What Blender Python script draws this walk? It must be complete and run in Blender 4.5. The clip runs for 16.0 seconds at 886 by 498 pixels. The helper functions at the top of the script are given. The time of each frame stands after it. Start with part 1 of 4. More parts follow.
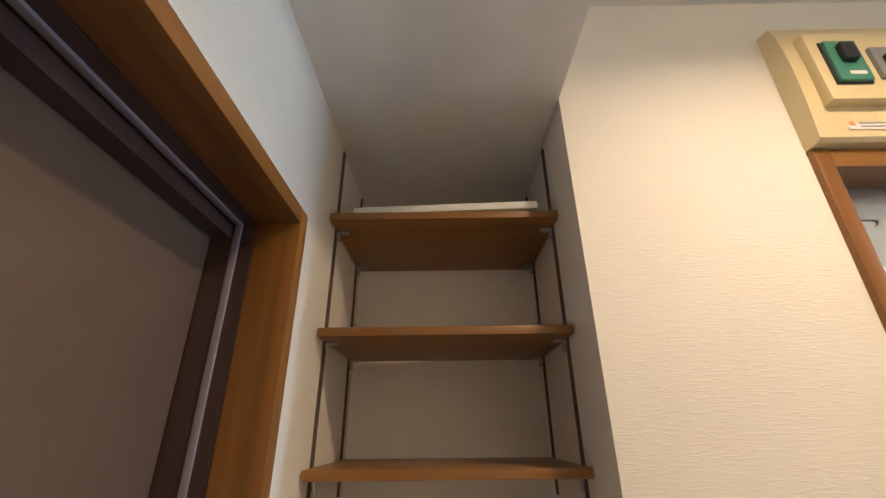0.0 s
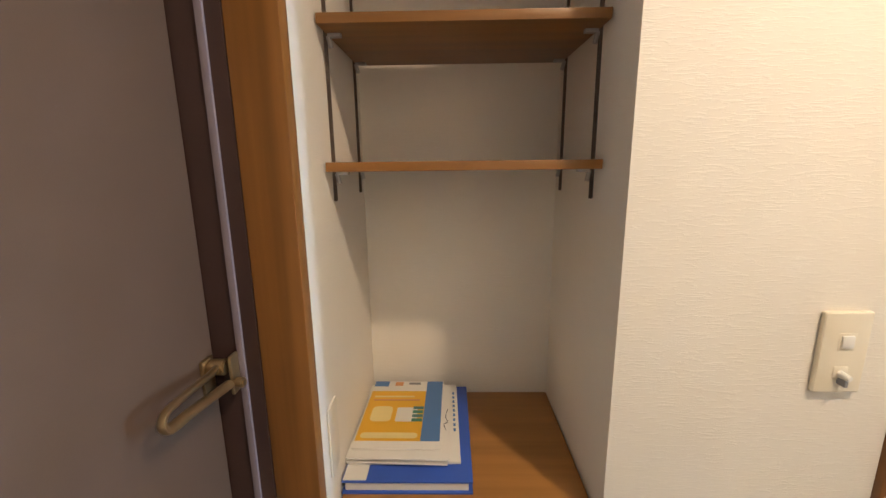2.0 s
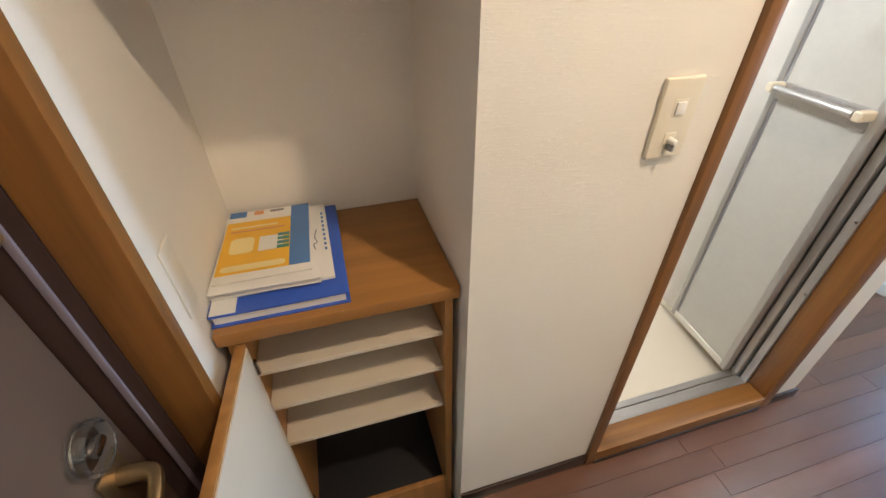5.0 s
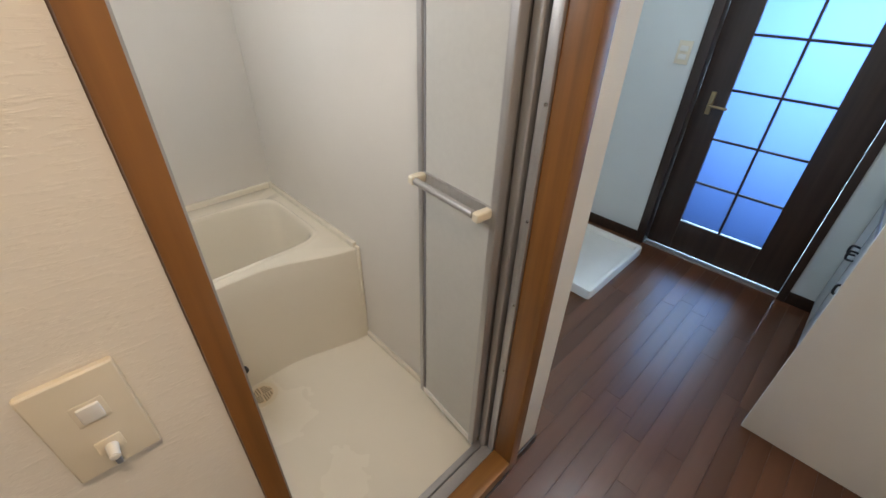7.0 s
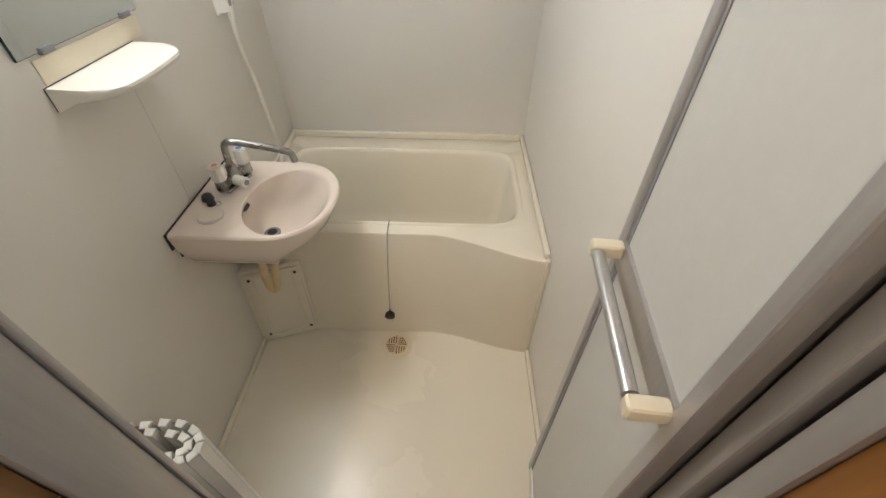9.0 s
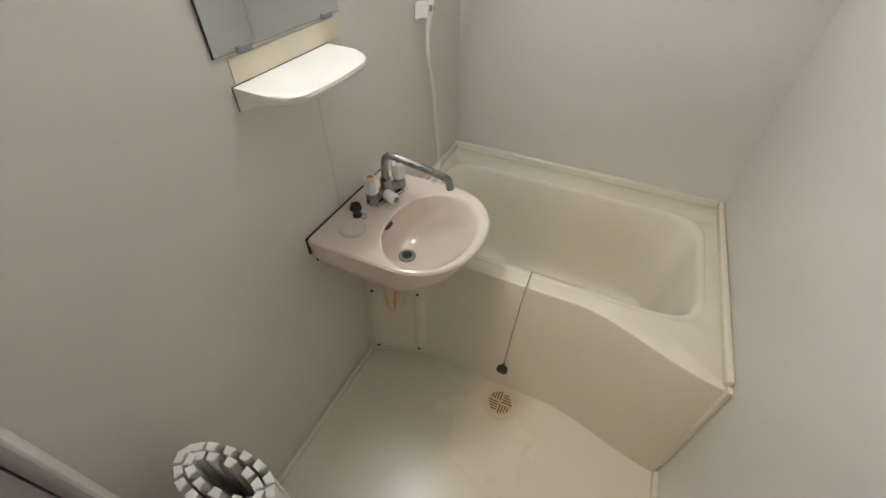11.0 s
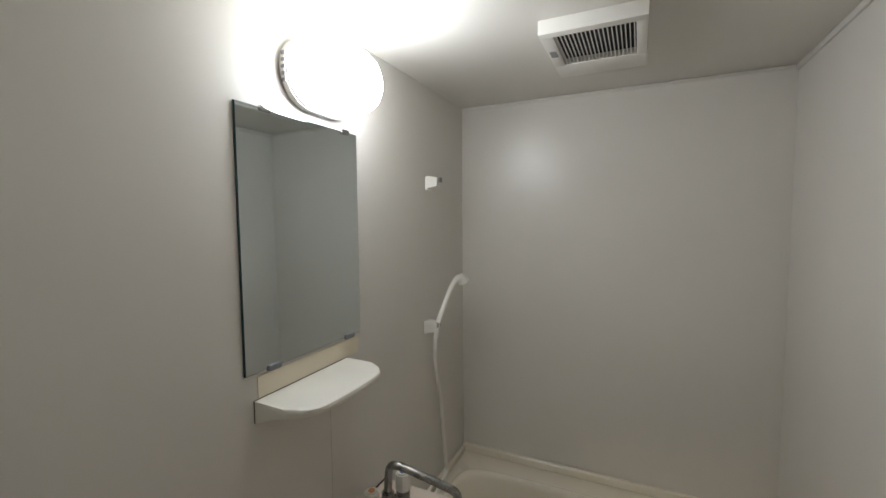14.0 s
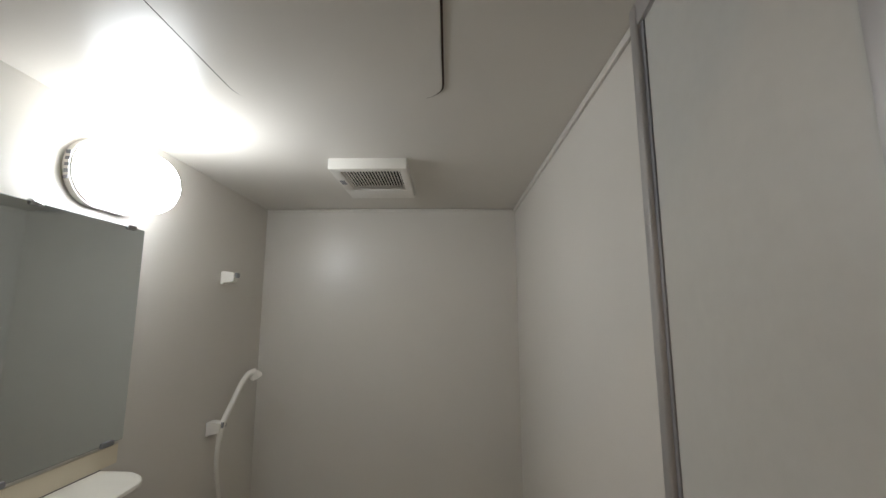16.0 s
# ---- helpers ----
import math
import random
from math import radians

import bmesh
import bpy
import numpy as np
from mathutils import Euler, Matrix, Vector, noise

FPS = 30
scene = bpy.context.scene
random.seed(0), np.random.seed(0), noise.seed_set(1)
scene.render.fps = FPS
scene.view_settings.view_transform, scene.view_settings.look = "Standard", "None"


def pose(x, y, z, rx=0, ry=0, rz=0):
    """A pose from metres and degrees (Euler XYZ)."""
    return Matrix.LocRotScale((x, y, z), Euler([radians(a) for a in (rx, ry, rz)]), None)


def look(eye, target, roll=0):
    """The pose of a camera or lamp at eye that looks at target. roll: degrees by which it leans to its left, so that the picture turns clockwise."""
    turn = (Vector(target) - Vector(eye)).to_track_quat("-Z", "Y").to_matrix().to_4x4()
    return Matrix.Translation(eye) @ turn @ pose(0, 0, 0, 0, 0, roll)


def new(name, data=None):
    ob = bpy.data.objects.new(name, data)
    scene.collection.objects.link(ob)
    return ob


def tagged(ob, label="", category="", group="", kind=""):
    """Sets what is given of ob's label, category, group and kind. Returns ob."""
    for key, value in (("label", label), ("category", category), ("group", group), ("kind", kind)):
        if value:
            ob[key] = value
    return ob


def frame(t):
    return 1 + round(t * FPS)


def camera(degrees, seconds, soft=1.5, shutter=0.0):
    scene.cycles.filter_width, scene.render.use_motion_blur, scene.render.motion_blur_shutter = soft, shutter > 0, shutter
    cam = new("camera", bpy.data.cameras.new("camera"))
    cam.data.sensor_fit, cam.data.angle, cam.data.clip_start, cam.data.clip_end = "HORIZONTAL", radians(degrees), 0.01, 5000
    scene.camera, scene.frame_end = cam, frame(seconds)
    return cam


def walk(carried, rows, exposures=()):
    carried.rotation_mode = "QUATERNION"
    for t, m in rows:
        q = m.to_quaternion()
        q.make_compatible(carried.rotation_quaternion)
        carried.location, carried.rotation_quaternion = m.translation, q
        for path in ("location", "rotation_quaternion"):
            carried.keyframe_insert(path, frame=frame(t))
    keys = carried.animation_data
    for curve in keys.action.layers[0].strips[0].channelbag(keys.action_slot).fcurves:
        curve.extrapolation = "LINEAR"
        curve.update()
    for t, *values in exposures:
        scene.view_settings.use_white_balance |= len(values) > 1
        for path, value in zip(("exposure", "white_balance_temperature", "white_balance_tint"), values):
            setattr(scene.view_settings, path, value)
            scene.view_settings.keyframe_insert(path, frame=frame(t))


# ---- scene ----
cam = camera(94.0, 16.0)
PATH = [
    (0, (0.835, 0.605, 1.544), (0.825, 2.433, 2.354), -0.6),
    (0.5, (0.828, 0.602, 1.538), (0.799, 2.497, 2.178), -0.7),
    (1, (0.824, 0.616, 1.53), (0.783, 2.59, 1.848), -0.7),
    (1.5, (0.822, 0.632, 1.514), (0.77, 2.631, 1.464), -0.9),
    (2, (0.813, 0.642, 1.491), (0.773, 2.598, 1.074), -0.7),
    (2.5, (0.808, 0.658, 1.484), (0.758, 2.498, 0.702), -0.8),
    (3, (0.812, 0.66, 1.46), (0.734, 2.383, 0.448), -0.3),
    (5.5, (0.908, 0.722, 1.434), (1.6, 2.162, 0.231), -0.1),
    (6, (1.054, 0.748, 1.436), (2.018, 2.049, 0.263), -0.0),
    (6.5, (1.283, 0.788, 1.499), (2.415, 1.971, 0.351), 0.6),
    (7, (1.474, 0.836, 1.57), (2.646, 2.007, 0.449), 1.6),
    (7.5, (1.67, 0.949, 1.563), (2.67, 2.25, 0.42), 1.8),
    (8, (1.819, 1.014, 1.537), (2.505, 2.456, 0.332), 2.6),
    (8.5, (1.951, 1.08, 1.549), (2.232, 2.574, 0.248), 1.6),
    (9, (1.943, 1.174, 1.523), (1.908, 2.633, 0.156), 0.7),
    (9.5, (1.886, 1.304, 1.506), (1.594, 2.682, 0.086), 0.1),
    (12, (1.828, 1.411, 1.514), (1.103, 2.872, 0.357), 0.7),
    (12.5, (1.835, 1.401, 1.524), (1.03, 2.991, 0.617), 0.0),
    (13, (1.841, 1.393, 1.535), (0.987, 3.084, 0.893), -0.4),
    (13.5, (1.839, 1.383, 1.548), (0.974, 3.146, 1.168), -0.4),
    (14, (1.846, 1.37, 1.558), (0.993, 3.173, 1.419), -0.5),
    (14.5, (1.85, 1.356, 1.562), (1.056, 3.191, 1.616), -0.5),
    (15, (1.868, 1.315, 1.569), (1.218, 3.197, 1.766), -0.3),
    (15.5, (1.902, 1.257, 1.574), (1.501, 3.197, 1.847), -0.3),
    (16, (1.981, 1.196, 1.57), (1.956, 3.174, 1.867), -0.1),
]
EXPOSURES = [(0.0, 0.5, 6650, 10), (1.0, 0.68, 6700, 11), (2.0, 0.95, 6450, 9), (3.0, 1.1, 6300, 9), (5.5, 0.95, 6200, 8), (6.0, 0.75, 6450, 10), (6.5, 0.35, 6420, 11), (7.0, 0.15, 6400, 11), (8.0, 0.35, 6550, 10), (8.6, 0.5, 6500, 9), (9.5, 0.15, 6450, 9), (12.5, 0.08, 6250, 9), (13.5, -0.55, 6250, 8), (14.5, -0.95, 6350, 9), (15.5, -1.05, 6400, 9), (16.0, -1.05, 6400, 9)]
walk(cam, [(t, look(eye, target, roll)) for t, eye, target, roll in PATH], EXPOSURES)

# ---- world, lamps ----
world = bpy.data.worlds.new("world")
scene.world = world
world.use_nodes = True
wn = world.node_tree
sky = wn.nodes.new("ShaderNodeTexSky")
sky.sky_type, sky.sun_disc, sky.sun_elevation, sky.sun_rotation = "NISHITA", False, radians(40), radians(120)
wn.nodes["Background"].inputs[1].default_value = 0.1
wn.links.new(sky.outputs[0], wn.nodes["Background"].inputs[0])


def lamp(name, kind, m, energy, color, **more):
    data = bpy.data.lights.new(name, kind)
    data.energy, data.color = energy, color
    for key in more:
        if key == "radius":
            data.shadow_soft_size = more[key]
        if key == "size":
            data.shape, data.size, data.size_y = "RECTANGLE", more[key][0], more[key][1]
    ob = new(name, data)
    ob.matrix_world = m
    return ob


ENTRY = (1.505, 0.60, 2.408)
lamp("entry_lamp_light", "AREA", pose(*ENTRY), 8.0, (1.0, 0.77, 0.55), size=(0.08, 0.08))
lamp("window_light", "AREA", look((6.6, 1.10, 1.15), (4.6, 1.00, 0.1)), 210.0, (0.45, 0.73, 1.0), size=(1.9, 1.9))
# unseen lamp assumed from floor glints; fills the hall with cool light
lamp("unseen_kitchen_lamp_light", "POINT", pose(3.4, 1.15, 2.33), 18.0, (0.72, 0.88, 1.0), radius=0.05)


# ---- mesh helpers ----
def box(x0, x1, y0, y1, z0, z1, bev=0.0, seg=2, bm=None):
    b = bmesh.new()
    m = Matrix.LocRotScale(((x0 + x1) / 2, (y0 + y1) / 2, (z0 + z1) / 2), None, (x1 - x0, y1 - y0, z1 - z0))
    bmesh.ops.create_cube(b, size=1, matrix=m)
    if bev:
        bmesh.ops.bevel(b, geom=b.edges[:], offset=bev, segments=seg, profile=0.6, affect="EDGES")
    return join(bm, b) if bm else b


def join(bm, other):
    me = bpy.data.meshes.new("tmp")
    other.to_mesh(me)
    other.free()
    bm.from_mesh(me)
    bpy.data.meshes.remove(me)
    return bm


def rod(p0, p1, r, r2=None, seg=20, bev=0.0, bm=None):
    b = bmesh.new()
    p0, p1 = Vector(p0), Vector(p1)
    d = p1 - p0
    m = Matrix.Translation((p0 + p1) / 2) @ d.to_track_quat("Z", "Y").to_matrix().to_4x4()
    bmesh.ops.create_cone(b, cap_ends=True, segments=seg, radius1=r, radius2=r if r2 is None else r2, depth=d.length, matrix=m)
    if bev:
        rims = [e for e in b.edges if any(len(f.verts) > 4 for f in e.link_faces)]
        bmesh.ops.bevel(b, geom=rims, offset=bev, segments=2, affect="EDGES")
    return join(bm, b) if bm else b


def smooth_path(points, n=8):
    p = [Vector(q) for q in points]
    out = []
    for i in range(len(p) - 1):
        a, b, c, d = p[max(i - 1, 0)], p[i], p[i + 1], p[min(i + 2, len(p) - 1)]
        for k in range(n):
            t = k / n
            out.append(0.5 * (2 * b + (c - a) * t + (2 * a - 5 * b + 4 * c - d) * t * t + (3 * b - a - 3 * c + d) * t ** 3))
    return out + [p[-1]]


def tube(points, r, seg=12, flat=1.0, bm=None, n=8):
    path = smooth_path(points, n)
    b = bmesh.new()
    rings = []
    side = None
    for i, p in enumerate(path):
        d = (path[min(i + 1, len(path) - 1)] - path[max(i - 1, 0)]).normalized()
        if side is None:
            side = d.orthogonal().normalized()
        side = (side - d * side.dot(d)).normalized()
        up = d.cross(side)
        rr = r(i / (len(path) - 1)) if callable(r) else r
        rings.append([b.verts.new(p + rr * (math.cos(a) * side * flat + math.sin(a) * up)) for a in [k * math.tau / seg for k in range(seg)]])
    for u, v in zip(rings, rings[1:]):
        for k in range(seg):
            b.faces.new((u[k], u[(k + 1) % seg], v[(k + 1) % seg], v[k]))
    b.faces.new(rings[0][::-1])
    b.faces.new(rings[-1])
    bmesh.ops.recalc_face_normals(b, faces=b.faces[:])
    return join(bm, b) if bm else b


def loft(loops, cap=True, closed=True):
    b = bmesh.new()
    rings = [[b.verts.new(p) for p in loop] for loop in loops]
    n = len(rings[0])
    for u, v in zip(rings, rings[1:]):
        for k in range(n if closed else n - 1):
            b.faces.new((u[k], u[(k + 1) % n], v[(k + 1) % n], v[k]))
    if cap:
        b.faces.new(rings[-1])
    bmesh.ops.recalc_face_normals(b, faces=b.faces[:])
    return b


def slab(outline, z0, z1, bev=0.0, bm=None):
    """A plate with the given outline in x and y."""
    b = bmesh.new()
    f = b.faces.new([b.verts.new((x, y, z0)) for x, y in outline])
    g = bmesh.ops.extrude_face_region(b, geom=[f])
    bmesh.ops.translate(b, verts=[v for v in g["geom"] if isinstance(v, bmesh.types.BMVert)], vec=(0, 0, z1 - z0))
    bmesh.ops.recalc_face_normals(b, faces=b.faces[:])
    if bev:
        flat = [e for e in b.edges if abs(e.verts[0].co.z - e.verts[1].co.z) < 1e-6]
        bmesh.ops.bevel(b, geom=flat, offset=bev, segments=2, affect="EDGES")
    return join(bm, b) if bm else b


def round_rect(x0, x1, y0, y1, r, n=6):
    out = []
    for cx, cy, a0 in ((x1 - r, y1 - r, 0), (x0 + r, y1 - r, 90), (x0 + r, y0 + r, 180), (x1 - r, y0 + r, 270)):
        out += [(cx + r * math.cos(radians(a0 + 90 * k / n)), cy + r * math.sin(radians(a0 + 90 * k / n))) for k in range(n + 1)]
    return out


def turned(bm, m):
    bmesh.ops.transform(bm, matrix=m, verts=bm.verts[:])
    return bm


def mesh_of(name, bm, material, smooth=True):
    me = bpy.data.meshes.new(name)
    bm.to_mesh(me)
    bm.free()
    me.materials.append(material)
    if smooth:
        me.polygons.foreach_set("use_smooth", [True] * len(me.polygons))
        me.set_sharp_from_angle(angle=radians(35))
    return me


def part(name, bm, material, parent=None, label=""):
    ob = new(name, mesh_of(name, bm, material))
    ob.parent = parent
    return tagged(ob, label)


def thing(name, at, label, category, group="", kind=""):
    ob = new(name)
    ob.location = at
    ob.empty_display_size = 0.05
    bpy.context.view_layer.update()
    return tagged(ob, label, category, group, kind)


def sub(name, bm, material, parent, label=""):
    """A part given in world places under a thing."""
    ob = part(name, bm, material, parent, label)
    ob.matrix_parent_inverse = Matrix.Translation(-world_of(parent))
    return ob


def world_of(ob):
    at = Vector(ob.location)
    if ob.parent:
        at = Vector((0, 0, 0)) if ob.data else at
        at = at + (Vector((0, 0, 0)) if ob.data else world_of(ob.parent))
    return at


def struct(name, bm, material, label, category):
    return tagged(part(name, bm, material), label, category, "", "structure")


# ---- materials ----
def material(name, color, rough=0.5, metal=0.0, spread=0.06, scale=8.0, bump=0.0, bump_scale=300.0, stretch=(1, 1, 1), gloss_spread=0.08, coat=0.0, spec=0.5):
    m = bpy.data.materials.new(name)
    m.use_nodes = True
    nt = m.node_tree
    b = nt.nodes["Principled BSDF"]
    b.inputs["Metallic"].default_value = metal
    b.inputs["Coat Weight"].default_value = coat
    b.inputs["Specular IOR Level"].default_value = spec
    co = nt.nodes.new("ShaderNodeTexCoord")
    mp = nt.nodes.new("ShaderNodeMapping")
    mp.inputs["Scale"].default_value = stretch
    nt.links.new(co.outputs["Object"], mp.inputs[0])
    n1 = nt.nodes.new("ShaderNodeTexNoise")
    n1.inputs["Scale"].default_value, n1.inputs["Detail"].default_value = scale, 5
    nt.links.new(mp.outputs[0], n1.inputs["Vector"])
    ramp = nt.nodes.new("ShaderNodeValToRGB")
    lo = [max(c * (1 - spread), 0) for c in color]
    hi = [min(c * (1 + spread), 1) for c in color]
    ramp.color_ramp.elements[0].position, ramp.color_ramp.elements[1].position = 0.3, 0.7
    ramp.color_ramp.elements[0].color, ramp.color_ramp.elements[1].color = (*lo, 1), (*hi, 1)
    nt.links.new(n1.outputs[0], ramp.inputs[0])
    nt.links.new(ramp.outputs[0], b.inputs["Base Color"])
    mr = nt.nodes.new("ShaderNodeMapRange")
    mr.inputs[3].default_value, mr.inputs[4].default_value = max(rough - gloss_spread, 0.02), rough + gloss_spread
    nt.links.new(n1.outputs[0], mr.inputs[0])
    nt.links.new(mr.outputs[0], b.inputs["Roughness"])
    if bump:
        n2 = nt.nodes.new("ShaderNodeTexNoise")
        n2.inputs["Scale"].default_value, n2.inputs["Detail"].default_value = bump_scale, 3
        nt.links.new(mp.outputs[0], n2.inputs["Vector"])
        bp = nt.nodes.new("ShaderNodeBump")
        bp.inputs["Strength"].default_value, bp.inputs["Distance"].default_value = bump, 0.002
        nt.links.new(n2.outputs[0], bp.inputs["Height"])
        nt.links.new(bp.outputs[0], b.inputs["Normal"])
    return m


def wood(name, color, rough, along, scale=1.0, spread=0.28, piece=0.0, coat=0.0):
    """Veneer or plank with fine grain along an axis; piece: how far single pieces differ."""
    st = [60.0, 60.0, 60.0]
    st["xyz".index(along)] = 2.5
    m = material(name, color, rough, spread=spread, scale=scale, stretch=st, bump=0.05, bump_scale=3.0 * scale, coat=coat, gloss_spread=0.06)
    if piece:
        nt = m.node_tree
        info = nt.nodes.new("ShaderNodeObjectInfo")
        hsv = nt.nodes.new("ShaderNodeHueSaturation")
        mr = nt.nodes.new("ShaderNodeMapRange")
        mr.inputs[3].default_value, mr.inputs[4].default_value = 1 - piece, 1 + piece
        nt.links.new(info.outputs["Random"], mr.inputs[0])
        nt.links.new(mr.outputs[0], hsv.inputs["Value"])
        b = nt.nodes["Principled BSDF"]
        link = b.inputs["Base Color"].links[0]
        src = link.from_socket
        nt.links.new(src, hsv.inputs["Color"])
        nt.links.new(hsv.outputs[0], b.inputs["Base Color"])
    return m


def glowing(name, color, strength):
    m = bpy.data.materials.new(name)
    m.use_nodes = True
    b = m.node_tree.nodes["Principled BSDF"]
    b.inputs["Base Color"].default_value = (0.9, 0.9, 0.88, 1)
    b.inputs["Emission Color"].default_value = (*color, 1)
    b.inputs["Emission Strength"].default_value = strength
    return m


def wallpaper(name, color):
    """Vinyl paper with short raised threads that run level."""
    m = material(name, color, 0.62, spread=0.03, scale=3.0, spec=0.3)
    nt = m.node_tree
    co = nt.nodes["Texture Coordinate"]
    mp = nt.nodes.new("ShaderNodeMapping")
    mp.inputs["Scale"].default_value = (45, 45, 330)
    nt.links.new(co.outputs["Object"], mp.inputs[0])
    n = nt.nodes.new("ShaderNodeTexNoise")
    n.inputs["Scale"].default_value, n.inputs["Detail"].default_value, n.inputs["Distortion"].default_value = 1.0, 4, 0.6
    nt.links.new(mp.outputs[0], n.inputs["Vector"])
    ramp = nt.nodes.new("ShaderNodeValToRGB")
    ramp.color_ramp.elements[0].position, ramp.color_ramp.elements[1].position = 0.50, 0.66
    nt.links.new(n.outputs[0], ramp.inputs[0])
    bp = nt.nodes.new("ShaderNodeBump")
    bp.inputs["Strength"].default_value, bp.inputs["Distance"].default_value = 0.3, 0.0009
    nt.links.new(ramp.outputs[0], bp.inputs["Height"])
    nt.links.new(bp.outputs[0], nt.nodes["Principled BSDF"].inputs["Normal"])
    return m


PAPER = wallpaper("cream_wallpaper", (0.86, 0.812, 0.73))
CEIL = material("ceiling_paper", (0.80, 0.77, 0.72), 0.8, bump=0.15, bump_scale=250)
OAK = wood("orange_brown_wood_upright", (0.225, 0.094, 0.022), 0.38, "z", 0.6)
OAKX = wood("orange_brown_wood_level", (0.265, 0.116, 0.028), 0.38, "x", 0.6)
OAKY = wood("orange_brown_wood_deep", (0.225, 0.094, 0.022), 0.38, "y", 0.6)
TOPW = wood("cabinet_veneer", (0.36, 0.168, 0.046), 0.36, "x", 0.6, 0.16)
CABW = wood("cabinet_veneer_upright", (0.37, 0.175, 0.052), 0.4, "z", 0.6, 0.16)
PALE = material("pale_melamine", (0.66, 0.57, 0.45), 0.5, spread=0.03)
FLOORW = wood("dark_floorboard", (0.125, 0.047, 0.021), 0.30, "x", 0.35, 0.2, 0.2, 0.3)
GAP = material("dark_joint", (0.018, 0.009, 0.006), 0.6)
DARKW = wood("dark_baseboard", (0.035, 0.018, 0.012), 0.35, "x", 0.6)
DARKD = wood("dark_door_wood", (0.040, 0.023, 0.017), 0.35, "z", 0.5)
SLATE = material("entry_tile", (0.09, 0.075, 0.065), 0.5, bump=0.2, bump_scale=120, spread=0.2)
STEELD = material("taupe_steel_door", (0.128, 0.082, 0.058), 0.42, spread=0.05, scale=14, bump=0.08, bump_scale=700)
FRAMED = material("dark_bronze_frame", (0.062, 0.034, 0.030), 0.35, spread=0.1)
GASKET = material("lilac_gasket", (0.24, 0.20, 0.235), 0.5, spread=0.08)
BRONZE = material("antique_brass", (0.40, 0.29, 0.16), 0.3, 0.85, spread=0.12, scale=20)
CHROME = material("chrome", (0.50, 0.50, 0.50), 0.16, 1.0, spread=0.03)
# tap chrome: the dark room it reflects is put into the colour
TAPM = material("darkened_chrome", (0.33, 0.325, 0.31), 0.28, 1.0, spread=0.15, scale=30)
ALU = material("brushed_aluminium", (0.48, 0.465, 0.46), 0.36, 0.65, spread=0.05, stretch=(40, 40, 1), scale=4)
BPANEL = material("bath_wall_panel", (0.70, 0.665, 0.61), 0.32, spread=0.02, scale=2.5, gloss_spread=0.05, bump=0.06, bump_scale=45)
FRP = material("cream_tub", (0.80, 0.738, 0.615), 0.2, spread=0.015, scale=3, gloss_spread=0.03)
FLOORB = material("cream_bath_floor", (0.80, 0.738, 0.615), 0.27, spread=0.008, scale=2, gloss_spread=0.02, bump=0.12, bump_scale=60)
CERAM = material("blush_basin", (0.80, 0.69, 0.60), 0.14, spread=0.02, scale=6)
IVORY = material("ivory_plastic", (0.78, 0.70, 0.55), 0.35, spread=0.03)
WHITE = material("white_plastic", (0.80, 0.77, 0.71), 0.35, spread=0.03)
CREAMP = material("cream_plastic", (0.79, 0.755, 0.675), 0.35, spread=0.03)
FROST = material("milky_panel", (0.57, 0.56, 0.52), 0.42, spread=0.02, scale=60, gloss_spread=0.05)
BREAKER = material("aged_cream_plastic", (0.74, 0.61, 0.36), 0.35, spread=0.04)
GREEN = material("green_switch", (0.06, 0.25, 0.18), 0.4)
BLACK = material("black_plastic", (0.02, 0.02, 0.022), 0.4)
GREY = material("grey_plastic", (0.25, 0.25, 0.26), 0.45)
RAILM = material("tarnished_rail", (0.13, 0.10, 0.08), 0.4, 0.5, spread=0.15)
BLUE = material("blue_binder", (0.045, 0.115, 0.52), 0.42, spread=0.06)
MIDBLUE = material("printed_blue", (0.09, 0.21, 0.47), 0.5)
YELLOW = material("printed_yellow", (0.85, 0.47, 0.03), 0.45, spread=0.04)
LEMON = material("printed_pale_yellow", (0.86, 0.70, 0.32), 0.45)
SHEET = material("white_paper", (0.80, 0.77, 0.72), 0.6, spread=0.03)
TEAL = material("printed_teal", (0.09, 0.22, 0.22), 0.5)
INK = material("dark_ink", (0.05, 0.05, 0.07), 0.6)
ORANGE = material("printed_orange", (0.72, 0.33, 0.14), 0.5)
KITCH = material("pale_kitchen_front", (0.66, 0.68, 0.66), 0.35, spread=0.03)
COOLP = wallpaper("pale_wallpaper", (0.72, 0.74, 0.72))
SEAM = material("panel_joint", (0.56, 0.52, 0.47), 0.5)
RUST = material("grimy_seal", (0.055, 0.033, 0.025), 0.7, spread=0.4, scale=40)
PIPE = material("yellowed_pipe", (0.68, 0.52, 0.30), 0.35, spread=0.1, scale=20)
DRAINM = material("drain_grate", (0.72, 0.58, 0.38), 0.4, spread=0.1, scale=30)
SHADOWG = material("vent_shade_dark", (0.03, 0.03, 0.03), 0.8)
BATHLIT = glowing("lamp_shade_rim", (0.97, 1.0, 1.03), 30.0)
BATHFRONT = glowing("lamp_shade_front", (0.97, 1.0, 1.03), 72.0)
ENTLIT = glowing("entry_shade_lit", (1.0, 0.78, 0.5), 10.0)
KITLIT = glowing("unseen_kitchen_shade_lit", (0.75, 0.9, 1.0), 6.0)

